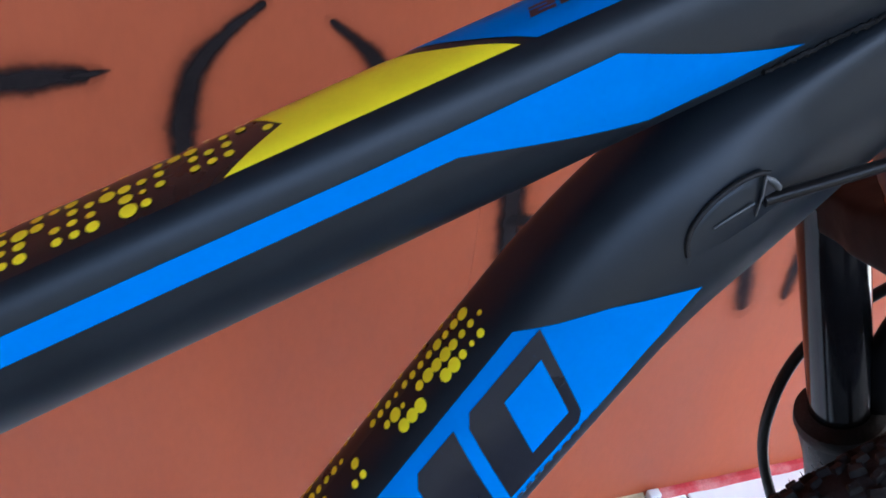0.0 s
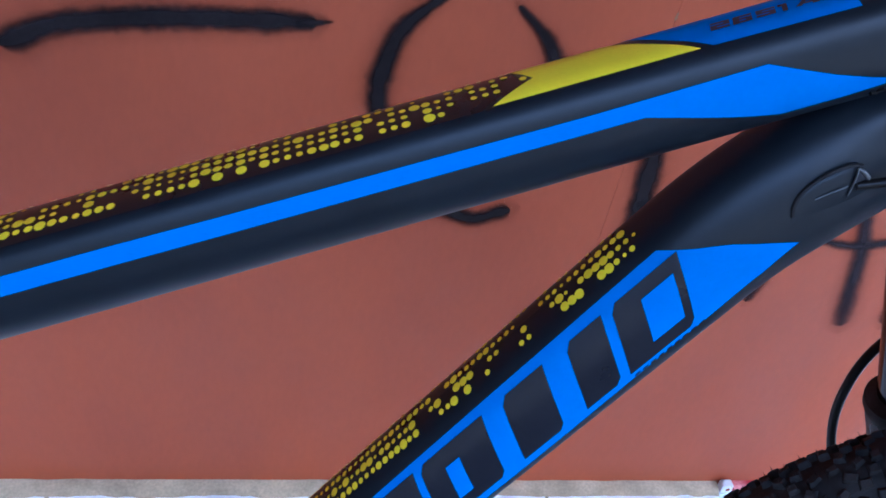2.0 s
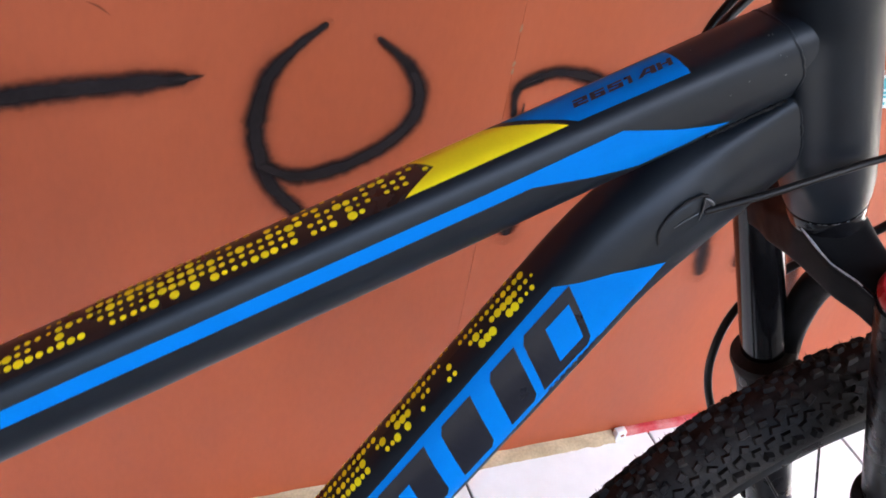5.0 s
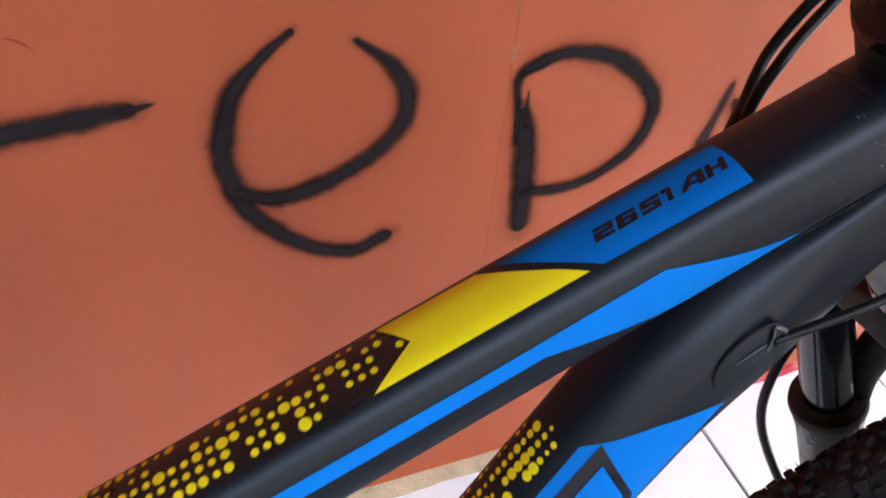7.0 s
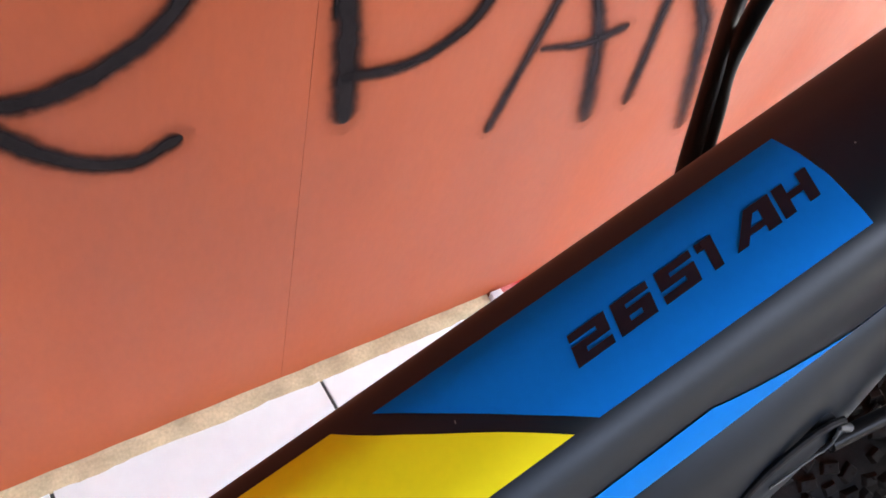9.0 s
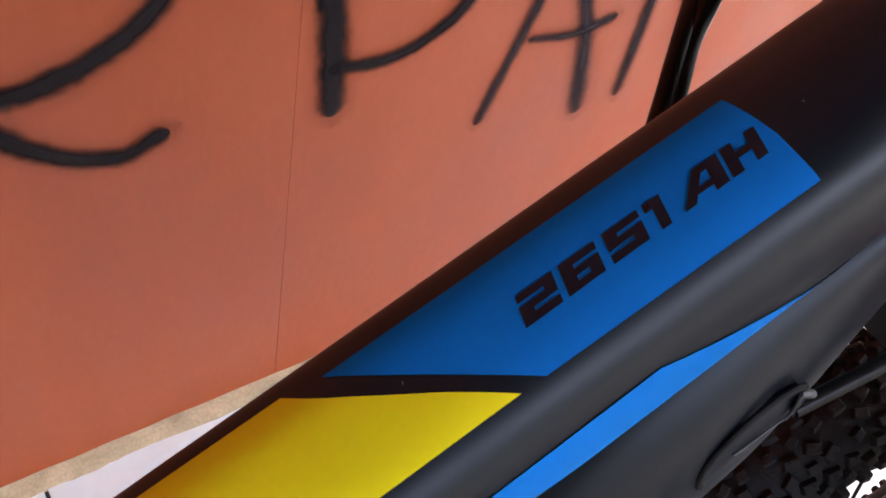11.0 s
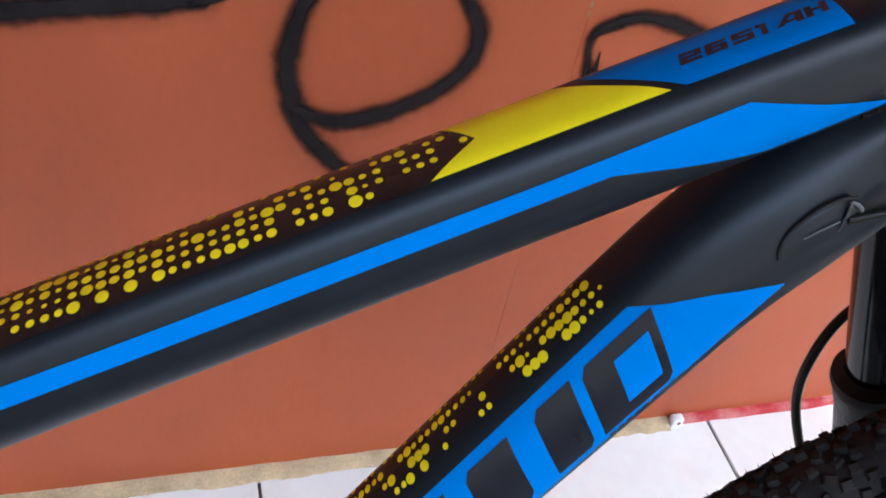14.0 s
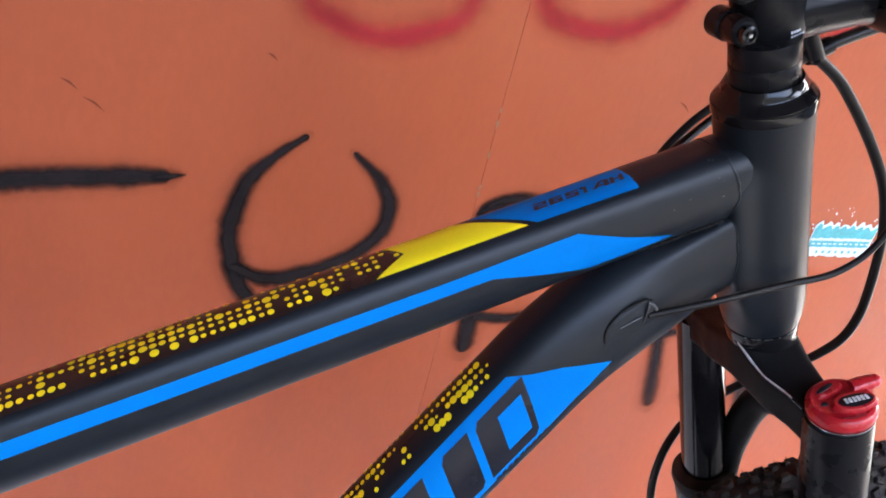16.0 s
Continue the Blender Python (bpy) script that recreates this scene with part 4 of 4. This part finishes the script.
wheel = part("front_wheel", wheel_ring([(0.266, -0.0115), (0.266, 0.0115), (0.252, 0.0120), (0.244, 0.0075), (0.2425, 0.0), (0.244, -0.0075), (0.252, -0.0120)]), M_ALLOY, bike, "black spoked front wheel with an alloy rim")
rc = R_TYRE - 0.004 - R_SEC
tyre = part("tyre", wheel_ring([(rc + R_SEC * math.cos(a), R_SEC * math.sin(a)) for a in (2 * math.pi * k / 24 for k in range(24))]), M_RUBBER, wheel, "knobbly black tyre")
bm = bmesh.new()
rk = random.Random(21)
COUNT = 164
for k in range(COUNT):
    for row in range(11):
        side = (row - 5) * 0.27
        a = 2 * math.pi * (k + (0.5 if row % 2 else 0.0) + rk.uniform(-0.1, 0.1)) / COUNT
        if row in (4, 6) and k % 3 == 0:
            continue
        base = HUB @ Matrix.Rotation(a, 4, "Z") @ Matrix.Translation((rc, 0, 0)) @ Matrix.Rotation(-side - rk.uniform(-0.04, 0.04), 4, "Y") @ Matrix.Translation((R_SEC, 0, 0))
        base = base @ Matrix.Rotation(radians(rk.uniform(-16, 16) + (14 if row % 2 else -14)), 4, "X")
        wide, long_ = 0.0024 * rk.uniform(0.85, 1.15), 0.0034 * rk.uniform(0.85, 1.2)
        hgt = (0.0040 if row in (0, 10) else 0.0031) * rk.uniform(0.8, 1.2)
        skew = rk.uniform(-0.0008, 0.0008)
        outline = ((-1, -0.82), (0.75, -1), (1, 0.78), (0.2, 1), (-0.85, 0.95))
        levels = []
        for z, f in ((-0.0012, 1.15), (hgt * 0.86, 0.92), (hgt, 0.78)):
            levels.append([bm.verts.new(base @ Vector((z, long_ * f * x + skew, wide * f * y))) for x, y in outline])
        bm.faces.new(levels[-1])
        for lo, hi in zip(levels, levels[1:]):
            for i in range(5):
                bm.faces.new((lo[i], lo[(i + 1) % 5], hi[(i + 1) % 5], hi[i]))
        if rk.random() < 0.4:
            # moulding hair left on the rubber
            p, q = rk.uniform(-0.5, 0.5) * long_, rk.uniform(-0.5, 0.5) * wide
            foot = [bm.verts.new(base @ Vector((hgt * 0.9, p + 0.0004 * math.cos(a), q + 0.0004 * math.sin(a)))) for a in (0, 2.1, 4.2)]
            tip = bm.verts.new(base @ Vector((hgt + rk.uniform(0.0014, 0.0034), p + rk.uniform(-0.001, 0.001), q + rk.uniform(-0.001, 0.001))))
            for i in range(3):
                bm.faces.new((foot[i], foot[(i + 1) % 3], tip))
tagged(part("tread", bm, M_RUBBER, wheel, "knobbly rubber tread", smooth=False), kind="stuff")
part("hub", revolve([(-0.050, 0.006), (-0.046, 0.009), (-0.034, 0.010), (-0.033, 0.020), (-0.029, 0.020), (-0.027, 0.0115), (0.027, 0.0115), (0.029, 0.020), (0.033, 0.020), (0.034, 0.010), (0.046, 0.009), (0.050, 0.006)], HUB, 32), M_ALLOY, wheel)
for k in range(32):
    a = 2 * math.pi * k / 32
    side = 1 if k % 2 else -1
    lead = radians(46) * (1 if (k // 2) % 2 else -1)
    p = HUB @ Vector((0.018 * math.cos(a + lead), 0.018 * math.sin(a + lead), side * 0.031))
    q = HUB @ Vector((0.245 * math.cos(a), 0.245 * math.sin(a), side * 0.003))
    part("spoke", pipe([p, q], 0.0010, 6), M_ALLOY, wheel)

# ---- stem and bar ----
stem = part("stem", revolve([(0.2068, 0.0150), (0.2070, 0.0172), (0.2078, 0.0178), (0.2420, 0.0178), (0.2435, 0.0168), (0.2440, 0.004)], STEER, 48), M_ALLOY, bike)
ST = STEER
part("stem_arm", pipe([ST @ Vector((0.008, 0, 0.2185)), ST @ Vector((0.036, 0, 0.2160)), ST @ Vector((0.062, 0, 0.2140))], [0.0158, 0.0150, 0.0160], 24), M_ALLOY, stem)
for z in (0.2190, 0.2390):
    part("stem_lug", revolve([(-0.002, 0.0056), (0.0, 0.0068), (0.0145, 0.0068), (0.016, 0.0054)], ST @ Matrix.Translation((-0.0225, 0, z)) @ pose(0, 0, 0, 90), 24), M_ALLOY, stem)
    part("stem_lug", revolve([(-0.008, 0.0060), (-0.0065, 0.0076), (0.003, 0.0076), (0.0045, 0.0062)], ST @ Matrix.Translation((-0.0228, 0, z)) @ pose(0, 0, 0, 90), 24), M_ALLOY, stem)
    part("pinch_bolt", revolve([(-0.004, 0.0040), (0.0, 0.0044), (0.0040, 0.0042), (0.0044, 0.0028), (0.0030, 0.0026), (0.0030, 0.0005)], ST @ Matrix.Translation((-0.0228, -0.016, z)) @ pose(0, 0, 0, 90), 20), M_GLOSS, stem, "black socket bolt")
    part("bolt_socket", revolve([(0.0, 0.0014), (0.0006, 0.0010)], ST @ Matrix.Translation((-0.0228, -0.0202, z)) @ pose(0, 0, 0, 90), 6), M_CHROME, stem, "bright socket")
for z, n, w in ((0.2135, 4, 0.0010), (0.2112, 6, 0.0009)):
    for k in range(n):
        ang = radians(-88 + 5.0 * k)
        part("print_bar", box_bm(0.0003, w, 0.0011, (0.0179, 0, z), 0, ST @ Matrix.Rotation(ang, 4, "Z")), M_WHITE, stem, "white print", smooth=False)
bar_m = ST @ Matrix.Translation((0.070, 0, 0.2130)) @ pose(0, 0, 0, 90)
part("handlebar", revolve([(-0.31, 0.011), (-0.06, 0.011), (-0.035, 0.0159), (0.035, 0.0159), (0.06, 0.011), (0.31, 0.011)], bar_m, 28), M_ALLOY, bike)
part("bar_clamp", revolve([(-0.022, 0.018), (-0.021, 0.021), (0.021, 0.021), (0.022, 0.018)], bar_m, 32), M_ALLOY, stem)


# ---- cables ----
def cable(pts, r, label="black cable housing"):
    part("cable_housing", pipe(smooth_path(pts, 8), r, 10), M_CABLE, bike, label)


cable([down.place(0.1842, 0.0382, 0.0020), (0.318, -0.0292, 0.7635), (0.342, -0.030, 0.769), (0.367, -0.0300, 0.774), (0.395, -0.032, 0.782), (0.412, -0.034, 0.800), (0.418, -0.036, 0.835), (0.400, -0.05, 0.90), (0.385, -0.08, 0.945)], 0.0019)
cable([(0.354, 0.020, 0.903), (0.387, 0.030, 0.880), (0.416, 0.030, 0.864), (0.457, 0.030, 0.830), (0.485, 0.030, 0.799), (0.505, 0.032, 0.760), (0.524, 0.040, 0.700), (0.520, 0.055, 0.662), (0.490, 0.085, 0.615), (0.470, 0.099, 0.575), (0.460, 0.100, 0.535), (0.470, 0.1, 0.485), (0.50, 0.088, 0.42), (0.53, 0.075, 0.37)], 0.0033, "black brake hose")
part("hose_sleeve", pipe([Vector((0.372, 0.026, 0.893)), Vector((0.390, 0.030, 0.8770))], 0.0046, 12), M_ALLOY, bike)
lever_hose = [STEER @ Vector(p) for p in ((0.022, 0.034, 0.166), (0.040, 0.030, 0.1745), (0.062, 0.030, 0.178), (0.0935, 0.030, 0.180), (0.125, 0.015, 0.190), (0.135, -0.02, 0.205))]
cable(lever_hose, 0.0036, "black hose beside the stem")
part("hose_guide", pipe([lever_hose[1].lerp(lever_hose[2], 0.2), lever_hose[1].lerp(lever_hose[2], 0.9)], [0.0055, 0.0048], 12), M_ALLOY, bike)
cable([(0.285, 0.022, 0.752), (0.300, 0.039, 0.764), (0.314, 0.051, 0.7755), (0.325, 0.060, 0.7835), (0.337, 0.069, 0.788), (0.343, 0.073, 0.796), (0.3514, 0.077, 0.8055), (0.364, 0.077, 0.822), (0.380, 0.076, 0.838), (0.410, 0.082, 0.865), (0.440, 0.095, 0.905)], 0.0026)
cable([(0.288, 0.022, 0.750), (0.304, 0.039, 0.764), (0.316, 0.049, 0.7745), (0.324, 0.056, 0.781), (0.331, 0.060, 0.787), (0.336, 0.062, 0.796), (0.343, 0.063, 0.806), (0.353, 0.067, 0.8125), (0.370, 0.072, 0.823), (0.388, 0.077, 0.834), (0.416, 0.086, 0.852), (0.450, 0.100, 0.885)], 0.0026)

# ---- floor tiles ----
tile_me = bpy.data.meshes.new("tile")
bm = box_bm(TILE - JOINT, TILE - JOINT, 0.008, (0, 0, 0), 0.0008, segments=1)
bm.to_mesh(tile_me)
bm.free()
tile_me.materials.append(M_TILE)
rt = random.Random(8)
for i in range(-5, 10):
    for j in range(2):
        ob = new("tile", tile_me)
        ob.parent = floor
        ob.matrix_basis = pose(-0.147 + (i + 0.5) * TILE, 0.697 - (j + 0.5) * TILE, -0.0042 + rt.uniform(-0.0002, 0.0002), 0, 0, rt.uniform(-0.1, 0.1))
